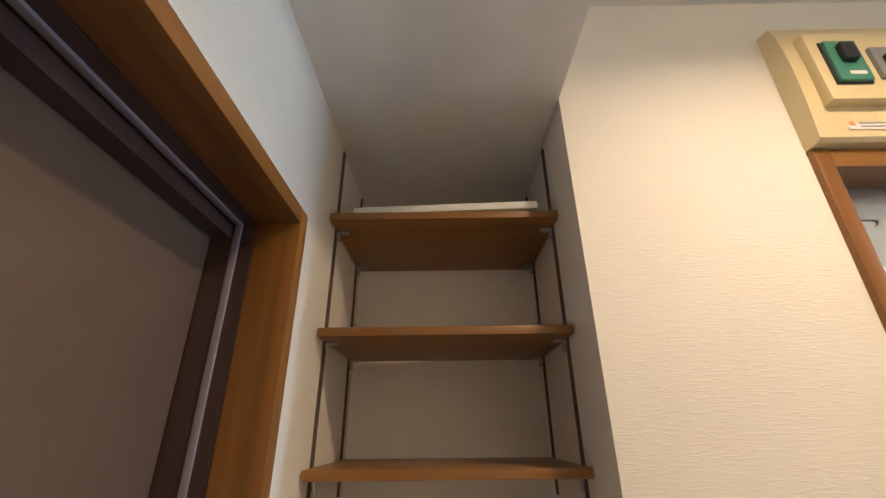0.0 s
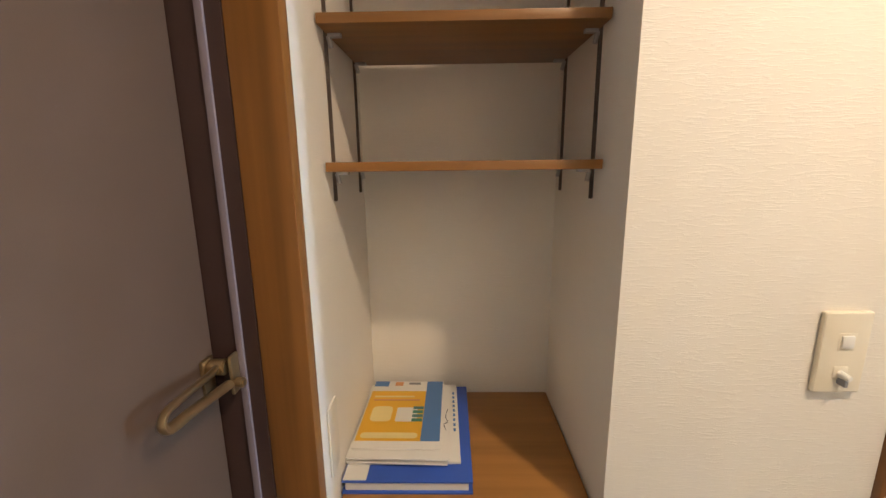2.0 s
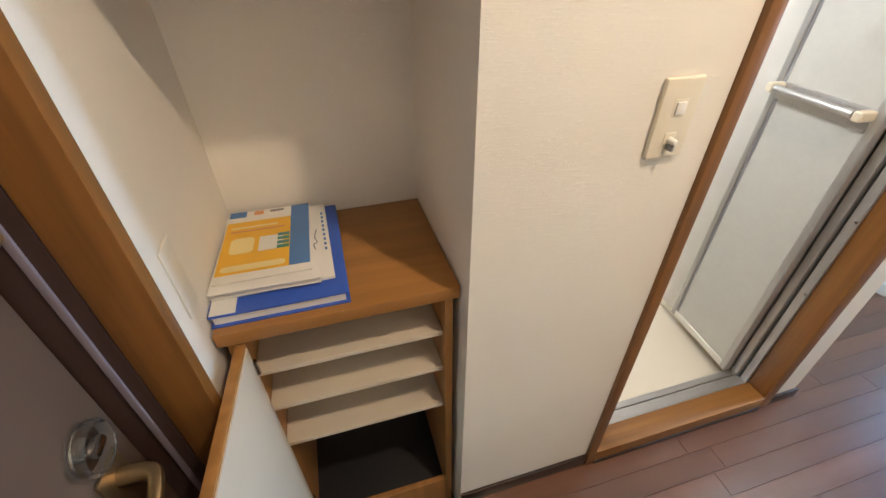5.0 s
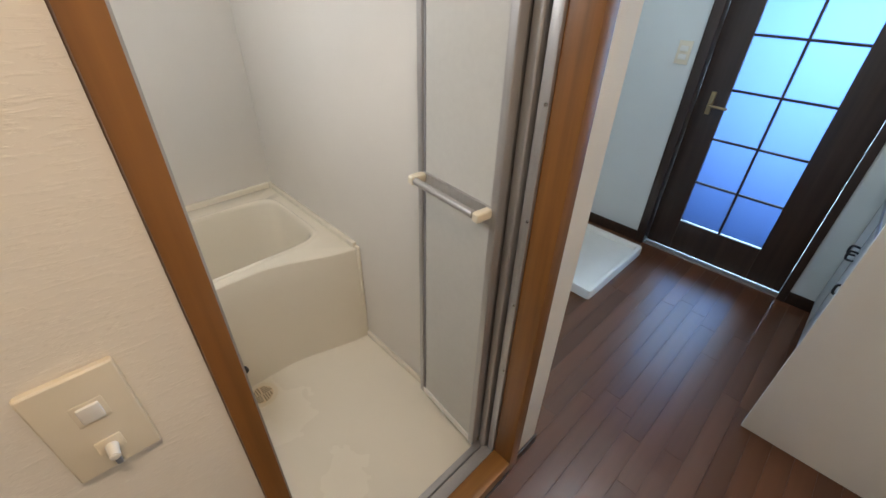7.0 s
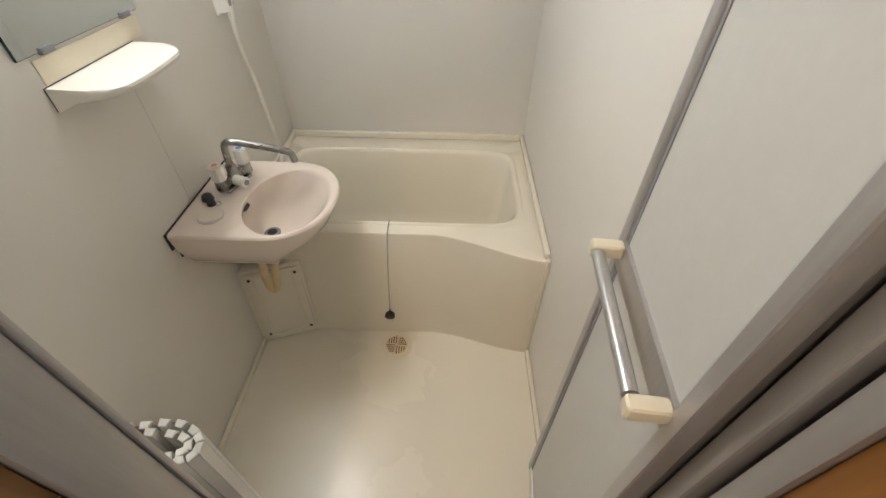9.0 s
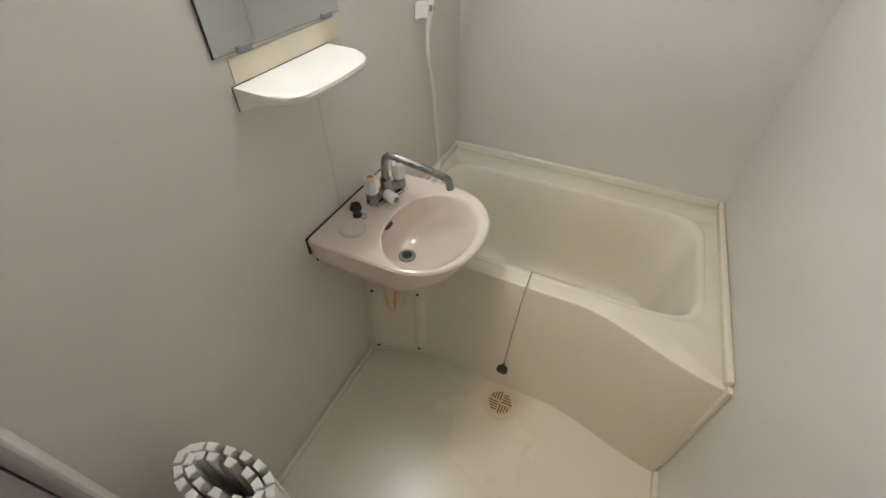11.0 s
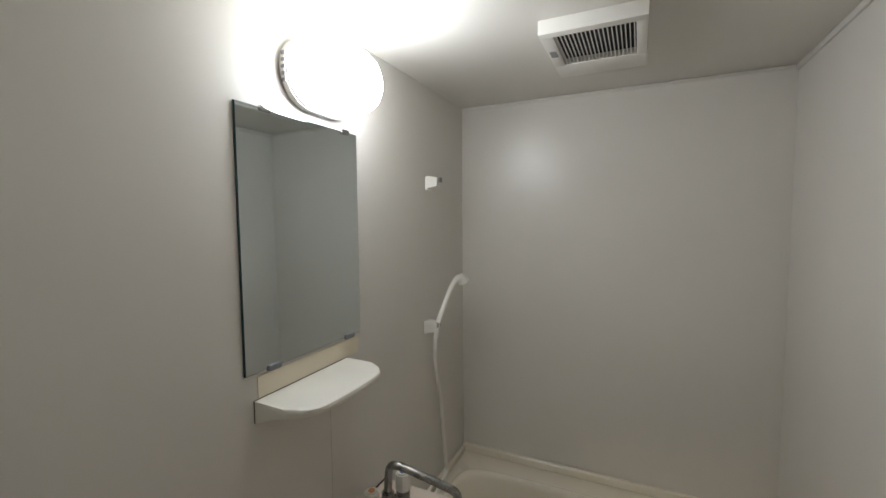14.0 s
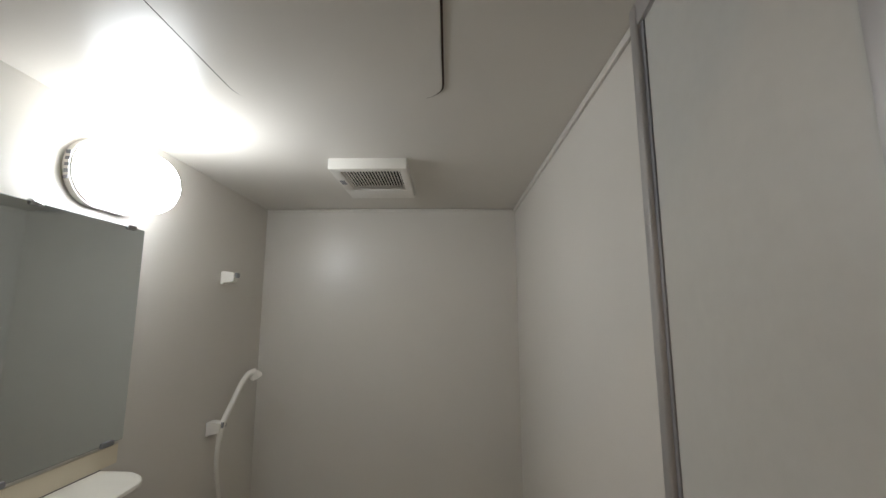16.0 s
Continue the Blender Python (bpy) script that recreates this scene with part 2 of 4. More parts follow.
MIRROR = bpy.data.materials.new("mirror")
MIRROR.use_nodes = True
mb = MIRROR.node_tree.nodes["Principled BSDF"]
mb.inputs["Base Color"].default_value = (0.72, 0.78, 0.79, 1)
mb.inputs["Metallic"].default_value, mb.inputs["Roughness"].default_value = 1.0, 0.035
MEDGE = material("mirror_edge", (0.03, 0.07, 0.07), 0.2)
GLASS = bpy.data.materials.new("frosted_glass")
GLASS.use_nodes = True
gb = GLASS.node_tree.nodes["Principled BSDF"]
gb.inputs["Base Color"].default_value = (0.021, 0.043, 0.130, 1)
gb.inputs["Transmission Weight"].default_value, gb.inputs["Roughness"].default_value, gb.inputs["IOR"].default_value = 1.0, 0.95, 1.4
CLEARP = bpy.data.materials.new("clear_plastic")
CLEARP.use_nodes = True
cb = CLEARP.node_tree.nodes["Principled BSDF"]
cb.inputs["Base Color"].default_value = (0.95, 0.93, 0.86, 1)
cb.inputs["Transmission Weight"].default_value, cb.inputs["Roughness"].default_value, cb.inputs["IOR"].default_value = 0.95, 0.12, 1.12

# ---- structure: entry and hall ----
HC, DC = 2.42, 2.146
XL, XR, YF, YB = 0.602, 1.066, 1.24, 1.655
w = box(XR, 1.149, YF, 1.70, -0.12, HC)
box(1.149, 1.506, YF, 1.30, -0.12, HC, bm=w)
box(1.506, 2.295, YF, 1.30, 2.01, HC, bm=w)
box(2.295, 2.420, YF, 1.30, 0.0, HC, bm=w)
struct("wall_north", w, PAPER, "cream textured vinyl wallpaper wall beside the bathroom door", "wall")
struct("wall_alcove_back", box(0.40, XR, YB, 1.70, -0.12, DC), PAPER, "cream wallpaper wall at the back of the shelf alcove", "wall")
w = box(0.40, XL, 1.20, YB, -0.12, DC)
box(0.40, XL, 0.10, 1.20, 1.868, DC, bm=w)
box(0.40, XL, 0.10, 0.24, -0.12, 1.868, bm=w)
struct("wall_west", w, PAPER, "cream wallpaper wall around the entrance door", "wall")
struct("wall_south", box(0.40, 4.22, 0.0, 0.10, -0.12, HC), PAPER, "plain cream wallpaper wall along the hall", "wall")
w = box(2.382, 2.420, 1.30, 2.30, 0.0, HC)
struct("wall_niche_west", w, COOLP, "pale wallpaper wall beside the washing machine space", "wall")
struct("wall_niche_north", box(2.382, 4.22, 2.30, 2.38, 0.0, HC), COOLP, "pale wallpaper wall behind the washing machine space", "wall")
w = box(4.22, 4.34, 1.60, 2.38, 0.0, HC)
box(4.22, 4.34, 0.0, 0.755, 0.0, HC, bm=w)
box(4.22, 4.34, 0.755, 1.60, 2.03, HC, bm=w)
struct("wall_east", w, COOLP, "pale wallpaper wall with the glazed room door", "wall")
struct("ceiling", box(XR, 4.34, 0.0, 2.38, HC, HC + 0.08), CEIL, "white papered hall ceiling", "ceiling")
struct("ceiling_low", box(0.40, XR - 0.002, 0.0, 1.70, DC, HC + 0.08), CEIL, "lower white papered ceiling above the entry", "ceiling")
struct("entry_floor", box(0.30, 1.12, 0.0, 1.70, -0.20, -0.12), SLATE, "dark tiled sunken entry floor", "floor")
struct("entry_step", box(1.10, 1.135, 0.10, YF, -0.12, 0.002, 0.004), DARKW, "dark wooden edge of the raised hall floor", "step")
floor = struct("floor", box(1.135, 4.60, 0.0, 2.38, -0.06, -0.004), GAP, "dark reddish brown glossy floorboards", "floor")
b = box(1.066, 1.505, YF - 0.009, YF, 0.0, 0.055, 0.002)
struct("baseboard_hall", b, DARKW, "dark brown wooden baseboard under the cream wall", "baseboard")
struct("baseboard_stub", box(2.297, 2.429, YF - 0.009, YF, 0.0, 0.045, 0.002), DARKW, "dark brown baseboard at the end of the wall", "baseboard")
b = box(4.211, 4.22, 1.64, 2.30, 0.0, 0.075, 0.002)
struct("baseboard_east", b, DARKW, "dark brown baseboard behind the washing machine tray", "baseboard")
struct("baseboard_kitchen", box(4.211, 4.22, 0.60, 0.735, 0.0, 0.075, 0.002), DARKW, "dark brown baseboard between glazed door and kitchen", "baseboard")
struct("wall_partition", box(3.122, 3.152, 0.10, 0.672, 0.0, HC, 0.002), PAPER, "plain cream side panel beside the kitchen unit", "wall")

# the bright room behind the glazed door
w = box(4.34, 6.9, -0.6, -0.5, 0.0, HC)
box(4.34, 6.9, 2.9, 3.0, 0.0, HC, bm=w)
box(6.8, 6.9, -0.5, 0.1, 0.0, HC, bm=w)
box(6.8, 6.9, 2.2, 2.9, 0.0, HC, bm=w)
box(6.8, 6.9, 0.1, 2.2, 0.0, 0.35, bm=w)
box(6.8, 6.9, 0.1, 2.2, 2.2, HC, bm=w)
box(4.34, 4.36, -0.5, 0.0, 0.0, HC, bm=w)
box(4.34, 4.36, 2.38, 2.9, 0.0, HC, bm=w)
struct("wall_room", w, COOLP, "pale walls of the daylit room behind the glazed door", "wall")
struct("ceiling_room", box(4.34, 6.9, -0.6, 3.0, HC, HC + 0.08), CEIL, "white ceiling of the daylit room", "ceiling")
# unseen floor, made pale to bounce daylight into the lower panes
struct("floor_room", box(4.60, 6.9, -0.6, 3.0, -0.06, -0.002), SHEET, "unseen floor of the daylit room, pale to brighten the panes", "floor")

# ---- entrance door ----
lining = thing("door_frame_lining", (0.57, 0.7, -0.12), "orange-brown wooden lining around the entrance door", "door frame", "", "structure")
sub("jamb", box(0.545, 0.612, 1.172, 1.200, -0.12, 1.868, 0.0015), OAK, lining)
sub("jamb", box(0.545, 0.612, 0.24, 0.268, -0.12, 1.868, 0.0015), OAK, lining)
sub("head", box(0.545, 0.612, 0.268, 1.172, 1.842, 1.868, 0.0015), OAKY, lining)
entry = thing("door_entrance", (0.45, 0.7, -0.12), "taupe steel entrance door, closed, with brass fittings", "door", "", "structure")
sub("metal_frame", box(0.425, 0.532, 1.1705, 1.200, -0.12, 1.868), FRAMED, entry, "dark bronze steel door frame")
sub("metal_frame", box(0.425, 0.532, 0.24, 0.282, -0.12, 1.868), FRAMED, entry)
sub("metal_frame", box(0.425, 0.532, 0.282, 1.1705, 1.8405, 1.868), FRAMED, entry)
g = box(0.502, 0.512, 1.1665, 1.1725, -0.12, 1.8415, 0.002)
sub("gasket", g, GASKET, entry, "lilac grey weather seal")
sub("frame_stop", box(0.4690, 0.4975, 0.282, 1.1705, 1.816, 1.8405), FRAMED, entry)
sub("gasket", box(0.502, 0.512, 0.282, 1.1665, 1.8365, 1.8425, 0.002), GASKET, entry)
leaf = sub("door_leaf", box(0.428, 0.468, 0.285, 1.168, -0.115, 1.836, 0.002), STEELD, entry)

guard = thing("door_guard", (0.475, 1.15, 1.19), "antique brass swing-arm door guard on the steel door", "door guard")
sub("base_plate", box(0.468, 0.473, 1.135, 1.160, 1.175, 1.235, 0.002), BRONZE, guard)
sub("catch_plate", box(0.500, 0.505, 1.146, 1.166, 1.182, 1.238, 0.0025), BRONZE, guard)
sub("post", rod((0.505, 1.150, 1.20), (0.520, 1.148, 1.20), 0.007, seg=16, bev=0.003), BRONZE, guard)
sub("arm", tube([(0.482, 1.150, 1.222), (0.490, 1.120, 1.226), (0.497, 1.060, 1.234), (0.500, 1.026, 1.236), (0.502, 1.014, 1.228), (0.502, 1.024, 1.217), (0.503, 1.060, 1.214), (0.505, 1.138, 1.204)], 0.0046, flat=1.5), BRONZE, guard)
sub("knuckle", rod((0.473, 1.150, 1.222), (0.496, 1.150, 1.222), 0.011, seg=16, bev=0.002), BRONZE, guard)

lock = thing("door_lock", (0.475, 1.10, 0.87), "clear plastic-covered thumb turn lock on the door", "lock")
sub("rose", rod((0.468, 1.102, 0.900), (0.474, 1.102, 0.900), 0.032, seg=28, bev=0.002), CHROME, lock)
sub("thumb_turn", box(0.474, 0.492, 1.087, 1.117, 0.894, 0.906, 0.004), CHROME, lock)
sub("cover", loft([[(0.469 + d, 1.10 + r * math.cos(a), 0.900 + r * math.sin(a)) for a in [k * math.tau / 24 for k in range(24)]] for d, r in ((0, 0.040), (0.018, 0.038), (0.022, 0.034))], cap=False), CLEARP, lock, "clear plastic guard ring")

lever = thing("lever_handle", (0.475, 1.10, 0.81), "antique brass lever handle on the taupe entrance door", "door handle")
sub("plate", box(0.468, 0.474, 1.072, 1.135, 0.55, 0.852, 0.003), BRONZE, lever)
sub("grip", tube([(0.474, 1.104, 0.815), (0.505, 1.104, 0.815), (0.522, 1.096, 0.815), (0.528, 1.075, 0.812), (0.528, 1.03, 0.800), (0.524, 0.99, 0.785), (0.516, 0.968, 0.776)], 0.010, flat=1.35), BRONZE, lever)

for ob in (entry, guard, lock, lever):
    ob.location.x += 0.012
closer = thing("door_closer", (0.50, 0.62, 1.78), "silver hydraulic door closer under the frame head", "door closer")
sub("body", box(0.469, 0.515, 0.50, 0.77, 1.762, 1.822, 0.012, 3), ALU, closer)
sub("end_cap", rod((0.492, 0.77, 1.794), (0.492, 0.80, 1.794), 0.024, seg=20, bev=0.004), CHROME, closer)
sub("arm", tube([(0.50, 0.50, 1.802), (0.535, 0.60, 1.812), (0.545, 0.72, 1.815)], 0.007, n=4), CHROME, closer)

sticker = thing("wall_pad", (0.603, 1.28, 0.98), "pale translucent adhesive pad stuck on the wallpaper", "adhesive pad")
sub("pad", box(0.6025, 0.606, 1.255, 1.305, 0.955, 1.085, 0.0015), CREAMP, sticker)


# ---- alcove shelves ----
def alcove_shelf(z, label):
    ob = thing("wall_shelf", (0.834, 1.49, z), label, "shelf", "shelves in the alcove")
    sub("board", box(0.605, 1.063, 1.338, 1.632, z, z + 0.016, 0.002), OAKX, ob)
    for x, s in ((0.609, 1), (1.059, -1)):
        for y in (1.392, 1.600):
            br = box(min(x, x + s * 0.022), max(x, x + s * 0.022), y - 0.006, y + 0.006, z - 0.006, z, 0.001)
            tube([(x, y, z - 0.004), (x + s * 0.004, y, z - 0.022)], 0.004, 8, bm=br, n=2)
            sub("bracket", br, ALU, ob)
    return ob


alcove_shelf(1.936, "orange-brown wooden shelf board carrying a white bar")
alcove_shelf(1.702, "orange-brown wooden shelf board, empty")
alcove_shelf(1.475, "orange-brown wooden shelf board, empty")
for x, s in ((XL, 1), (XR, -1)):
    for y in (1.392, 1.604):
        rail = thing("shelf_rail", (x, y, 1.42), "slim dark metal slotted shelf rail on the alcove wall", "shelf rail", "rails in the alcove")
        b = box(min(x, x + s * 0.0025), max(x, x + s * 0.0025), y - 0.0035, y + 0.0035, 1.422, 2.142)
        sub("strip", b, RAILM, rail)
        lip = box(min(x, x + s * 0.0045), max(x, x + s * 0.0045), y - 0.0045, y - 0.0035, 1.422, 2.142)
        box(min(x, x + s * 0.0045), max(x, x + s * 0.0045), y + 0.0035, y + 0.0045, 1.422, 2.142, bm=lip)
        sub("lip", lip, RAILM, rail)
bar = thing("white_bar", (0.8, 1.36, 1.955), "long thin white bar lying on the top shelf", "bar")
sub("bar", turned(box(-0.19, 0.19, -0.012, 0.012, -0.008, 0.008, 0.002), pose(0.835, 1.36, 1.9665, 0, 0.7, -4)), WHITE, bar)

# ---- shoe cabinet ----
cab = thing("shoe_cabinet", (0.84, 1.46, -0.12), "wood-veneer shoe cabinet with its door open, empty shelves", "cabinet")
sub("top", box(0.606, 1.0635, 1.281, 1.652, 0.852, 0.882, 0.004), TOPW, cab)
sub("side_panel", box(1.033, 1.050, 1.288, 1.650, -0.12, 0.852, 0.001), CABW, cab)
sub("side_panel", box(0.620, 0.637, 1.288, 1.650, -0.12, 0.852, 0.001), CABW, cab)
sub("back_panel", box(0.637, 1.033, 1.640, 1.650, -0.12, 0.852), PALE, cab)
# black stands in for the shade below the lowest shelf
sub("base", box(0.637, 1.033, 1.310, 1.640, -0.12, 0.020, 0.001), BLACK, cab, "cabinet bottom coloured black for the shade inside")
sub("front_rail", box(0.637, 1.033, 1.292, 1.309, -0.12, 0.06, 0.001), CABW, cab)
for z in (0.734, 0.610, 0.460):
    sub("shelf", turned(box(0.0, 0.394, 0.0, 0.325, -0.012, 0.0, 0.001), pose(0.638, 1.305, z + 0.004, -3.5)), PALE, cab, "pale melamine shelf")
hd = sub("door", turned(box(-0.018, 0.0, -0.405, 0.0, -0.94, 0.0, 0.0015), pose(0.652, 1.283, 0.848, 0, 0, -4)), CABW, cab)
sub("door_lining", turned(box(0.0003, 0.0025, -0.398, -0.006, -0.93, -0.006), pose(0.652, 1.283, 0.848, 0, 0, -4)), PALE, hd, "pale melamine inner face")
for z in (0.77, 0.20):
    sub("hinge", rod((0.655, 1.276, z), (0.655, 1.276, z + 0.035), 0.006, seg=12), CHROME, cab)


# ---- papers on the cabinet ----
def paper_stack(name, x0, x1, y0, y1, z0, z1, turn, mat, label, cat, partname, tilt=0.0):
    cx, cy = (x0 + x1) / 2, (y0 + y1) / 2
    ob = thing(name, (cx, cy, z0), label, cat)
    m = pose(cx, cy, z0, tilt, 0, turn) @ Matrix.Translation((0, 0, -z0))
    sub(partname, turned(box(x0 - cx, x1 - cx, y0 - cy, y1 - cy, z0, z1, 0.0012), m), mat, ob)
    return ob, m


ob, m = paper_stack("binder", 0.604, 0.850, 1.300, 1.630, 0.882, 0.886, 0, BLUE, "blue plastic ring binder lying on the shoe cabinet", "binder", "back_cover")
sub("front_cover", box(0.604, 0.850, 1.302, 1.630, 0.904, 0.908, 0.0012), BLUE, ob)
sub("page_block", box(0.610, 0.842, 1.306, 1.624, 0.8862, 0.9038), SHEET, ob)
sub("spine", box(0.604, 0.850, 1.626, 1.634, 0.882, 0.908, 0.002), BLUE, ob)
sub("title_label", box(0.606, 0.650, 1.305, 1.345, 0.9081, 0.9086), SHEET, ob, "white label")
ob, m = paper_stack("document_folder", 0.604, 0.826, 1.345, 1.630, 0.9088, 0.915, 1, SHEET, "white documents stacked on the blue binder", "documents", "top_sheet")
for k in range(9):
    sub("print_line", turned(box(0.099, 0.104, -0.05 + k * 0.018, -0.04 + k * 0.018, 0.9151, 0.9155), m), MIDBLUE, ob, "blue printed line")
ob, m = paper_stack("booklet", 0.606, 0.808, 1.338, 1.625, 0.9200, 0.9235, -1.2, SHEET, "white paper booklet with curled edges on the stack", "booklet", "cover", -1.7)
sub("back_cover", turned(box(-0.101, 0.101, -0.1435, 0.1435, 0.9157, 0.9172, 0.0005), pose(0.707, 1.4815, 0, 0, 0, -2.2)), SHEET, ob)
sub("scribble", turned(tube([(0.092, -0.05, 0.9238), (0.088, -0.03, 0.9238), (0.095, -0.02, 0.9238), (0.09, 0.0, 0.9238), (0.094, 0.03, 0.9238)], 0.0008, 6), m), INK, ob, "pen mark")
ob, m = paper_stack("magazine", 0.610, 0.790, 1.362, 1.632, 0.9246, 0.9280, -0.5, SHEET, "yellow and blue printed brochure on top of the stack", "brochure", "cover", -1.7)
Z = 0.9281
for x0, x1, y0, y1, mat, nm in ((-0.088, 0.047, -0.112, 0.085, YELLOW, "yellow_field"), (0.047, 0.087, -0.112, 0.134, MIDBLUE, "blue_band"), (-0.088, -0.052, 0.108, 0.134, MIDBLUE, "blue_corner"), (-0.035, -0.015, 0.112, 0.130, ORANGE, "stamp"), (0.0, 0.03, 0.118, 0.128, GREY, "print_bar")):
    sub(nm, turned(box(x0, x1, y0, y1, Z, Z + 0.0004), m), mat, ob)
for x0, x1, y0, y1, mat in ((-0.072, -0.025, -0.045, 0.015, LEMON), (-0.015, 0.033, -0.045, 0.010, SHEET), (-0.08, 0.04, -0.104, -0.085, LEMON), (-0.078, 0.02, 0.055, 0.062, LEMON), (-0.078, 0.035, 0.040, 0.046, ORANGE)):
    sub("print_box", slab(round_rect(x0, x1, y0, y1, 0.003, 2), Z + 0.0005, Z + 0.0009) if mat is not LEMON else slab(round_rect(x0, x1, y0, y1, min(0.012, (y1 - y0) / 2.2), 4), Z + 0.0005, Z + 0.0009), mat, ob).data.transform(m)
for k in range(4):
    sub("table_row", turned(box(0.022, 0.046, -0.045 + k * 0.016, -0.034 + k * 0.016, Z + 0.001, Z + 0.0014), m), TEAL if k % 2 else GREEN, ob)

# ---- light switch ----
sw = thing("light_switch", (1.4025, 1.235, 1.20), "ivory light switch plate on the cream wallpaper", "light switch")
sub("plate", box(1.368, 1.440, 1.2300, 1.2395, 1.134, 1.265, 0.004, 3), IVORY, sw)
sub("rocker", box(1.397, 1.415, 1.2265, 1.2325, 1.208, 1.228, 0.002), WHITE, sw)
sub("rocker_frame", box(1.393, 1.419, 1.2295, 1.2318, 1.204, 1.232, 0.001), IVORY, sw)
sub("cord_pin", rod((1.404, 1.2315, 1.166), (1.404, 1.212, 1.166), 0.006, 0.0045, 14, 0.001), WHITE, sw)
sub("pin_base", box(1.393, 1.415, 1.2285, 1.232, 1.158, 1.178, 0.002), IVORY, sw)
sub("pin_stem", box(1.4015, 1.4065, 1.216, 1.231, 1.150, 1.162, 0.001), GREY, sw)

# ---- breaker panel ----
bk = thing("breaker_panel", (1.72, 1.2, 2.012), "aged cream plastic circuit breaker panel above the door", "breaker panel")
prof = [(1.2395, 2.012), (1.212, 2.012), (1.204, 2.018), (1.198, 2.10), (1.196, 2.18), (1.200, 2.26), (1.208, 2.296), (1.2395, 2.303)]
b = bmesh.new()
fa = b.faces.new([b.verts.new((1.503, y, z)) for y, z in prof])
g = bmesh.ops.extrude_face_region(b, geom=[fa])
bmesh.ops.translate(b, verts=[v for v in g["geom"] if isinstance(v, bmesh.types.BMVert)], vec=(0.45, 0, 0))
bmesh.ops.recalc_face_normals(b, faces=b.faces[:])
sub("housing", b, BREAKER, bk)
sub("raised_cover", box(1.530, 1.92, 1.178, 1.202, 2.082, 2.250, 0.005, 2), BREAKER, bk)
mbk = sub("main_breaker", box(1.552, 1.612, 1.168, 1.179, 2.118, 2.215, 0.002), GREEN, bk, "green main breaker")
sub("breaker_edge", box(1.549, 1.615, 1.1745, 1.1785, 2.115, 2.218, 0.001), BLACK, mbk)
sub("toggle", box(1.568, 1.594, 1.156, 1.169, 2.160, 2.200, 0.003), BLACK, mbk)
sub("marking", box(1.572, 1.602, 1.1672, 1.1678, 2.130, 2.138), SHEET, mbk)
for k in range(4):
    s2 = sub("breaker", box(1.634 + k * 0.052, 1.678 + k * 0.052, 1.170, 1.179, 2.125, 2.200, 0.002), GREY, bk, "dark grey breaker")
    sub("toggle", box(1.648 + k * 0.052, 1.664 + k * 0.052, 1.160, 1.171, 2.150, 2.175, 0.002), BLACK, s2)
lb = sub("warning_label", turned(box(0.0, 0.085, -0.0006, 0.0, 0.0, 0.030), pose(1.560, 1.2015, 2.032, -4)), SHEET, bk, "white warning label with small print")
for k in range(3):
    sub("print_bar", turned(box(0.022, 0.078, -0.0012, -0.0007, 0.005 + k * 0.008, 0.008 + k * 0.008), pose(1.560, 1.2015, 2.032, -4)), GREY, lb)
sub("warning_mark", turned(box(0.004, 0.014, -0.0012, -0.0007, 0.009, 0.020), pose(1.560, 1.2015, 2.032, -4)), ORANGE, lb)

bk.location.x += 0.003

# ---- entry ceiling lamp ----
el = thing("ceiling_lamp", (ENTRY[0], ENTRY[1], HC), "shallow round white downlight glowing warm on the hall ceiling", "ceiling lamp")
can = loft([[(ENTRY[0] + r * math.cos(a), ENTRY[1] + r * math.sin(a), z) for a in [k * math.tau / 36 for k in range(36)]] for r, z in ((0.078, HC), (0.078, HC - 0.030), (0.075, HC - 0.034), (0.071, HC - 0.034), (0.068, HC - 0.030), (0.066, HC - 0.004))], cap=False)
sub("shade", can, WHITE, el, "white shade ring open below")
sub("bulb", rod((ENTRY[0], ENTRY[1], HC - 0.010), (ENTRY[0], ENTRY[1], HC), 0.064, seg=28, bev=0.002), ENTLIT, el)
# assumed fixture, out of view, around the cool fill light
kl = thing("unseen_kitchen_lamp", (3.4, 1.15, HC), "small cool white ceiling lamp, unseen, assumed in the kitchen hall", "ceiling lamp")
sub("base", rod((3.4, 1.15, HC - 0.03), (3.4, 1.15, HC), 0.05, seg=28, bev=0.003), WHITE, kl)
b = bmesh.new()
bmesh.ops.create_uvsphere(b, u_segments=20, v_segments=12, radius=0.05, matrix=pose(3.4, 1.15, 2.33))
bulb = sub("globe", b, KITLIT, kl)
bulb.visible_shadow = False

# ---- bathroom door frame ----
bf = thing("door_frame_bath", (1.92, 1.27, 0.0), "orange-brown wooden frame around the bathroom doorway", "door frame", "", "structure")
sub("jamb", box(1.507, 1.537, 1.228, 1.302, 0.0, 2.01, 0.002), OAK, bf)
sub("jamb", box(2.244, 2.295, 1.228, 1.302, 0.0, 2.01, 0.002), OAK, bf)
sub("head", box(1.537, 2.244, 1.228, 1.302, 1.972, 2.01, 0.002), OAKX, bf)
sub("sill", box(1.537, 2.244, 1.226, 1.302, 0.0, 0.070, 0.003), OAKX, bf)
sub("sill_base", box(1.537, 2.244, 1.2225, 1.2258, 0.0, 0.020, 0.001), DARKW, bf, "dark base strip")
mf = thing("door_frame_metal", (1.92, 1.34, 0.0), "brushed aluminium frame of the folding bathroom door", "door frame", "", "structure")
sub("jamb", box(1.530, 1.552, 1.303, 1.376, 0.0, 1.972, 0.003), ALU, mf)
sub("jamb_lip", box(1.522, 1.557, 1.377, 1.386, 0.02, 1.95, 0.003), ALU, mf)
sub("jamb", box(2.236, 2.297, 1.303, 1.330, 0.0, 1.972, 0.004), ALU, mf)
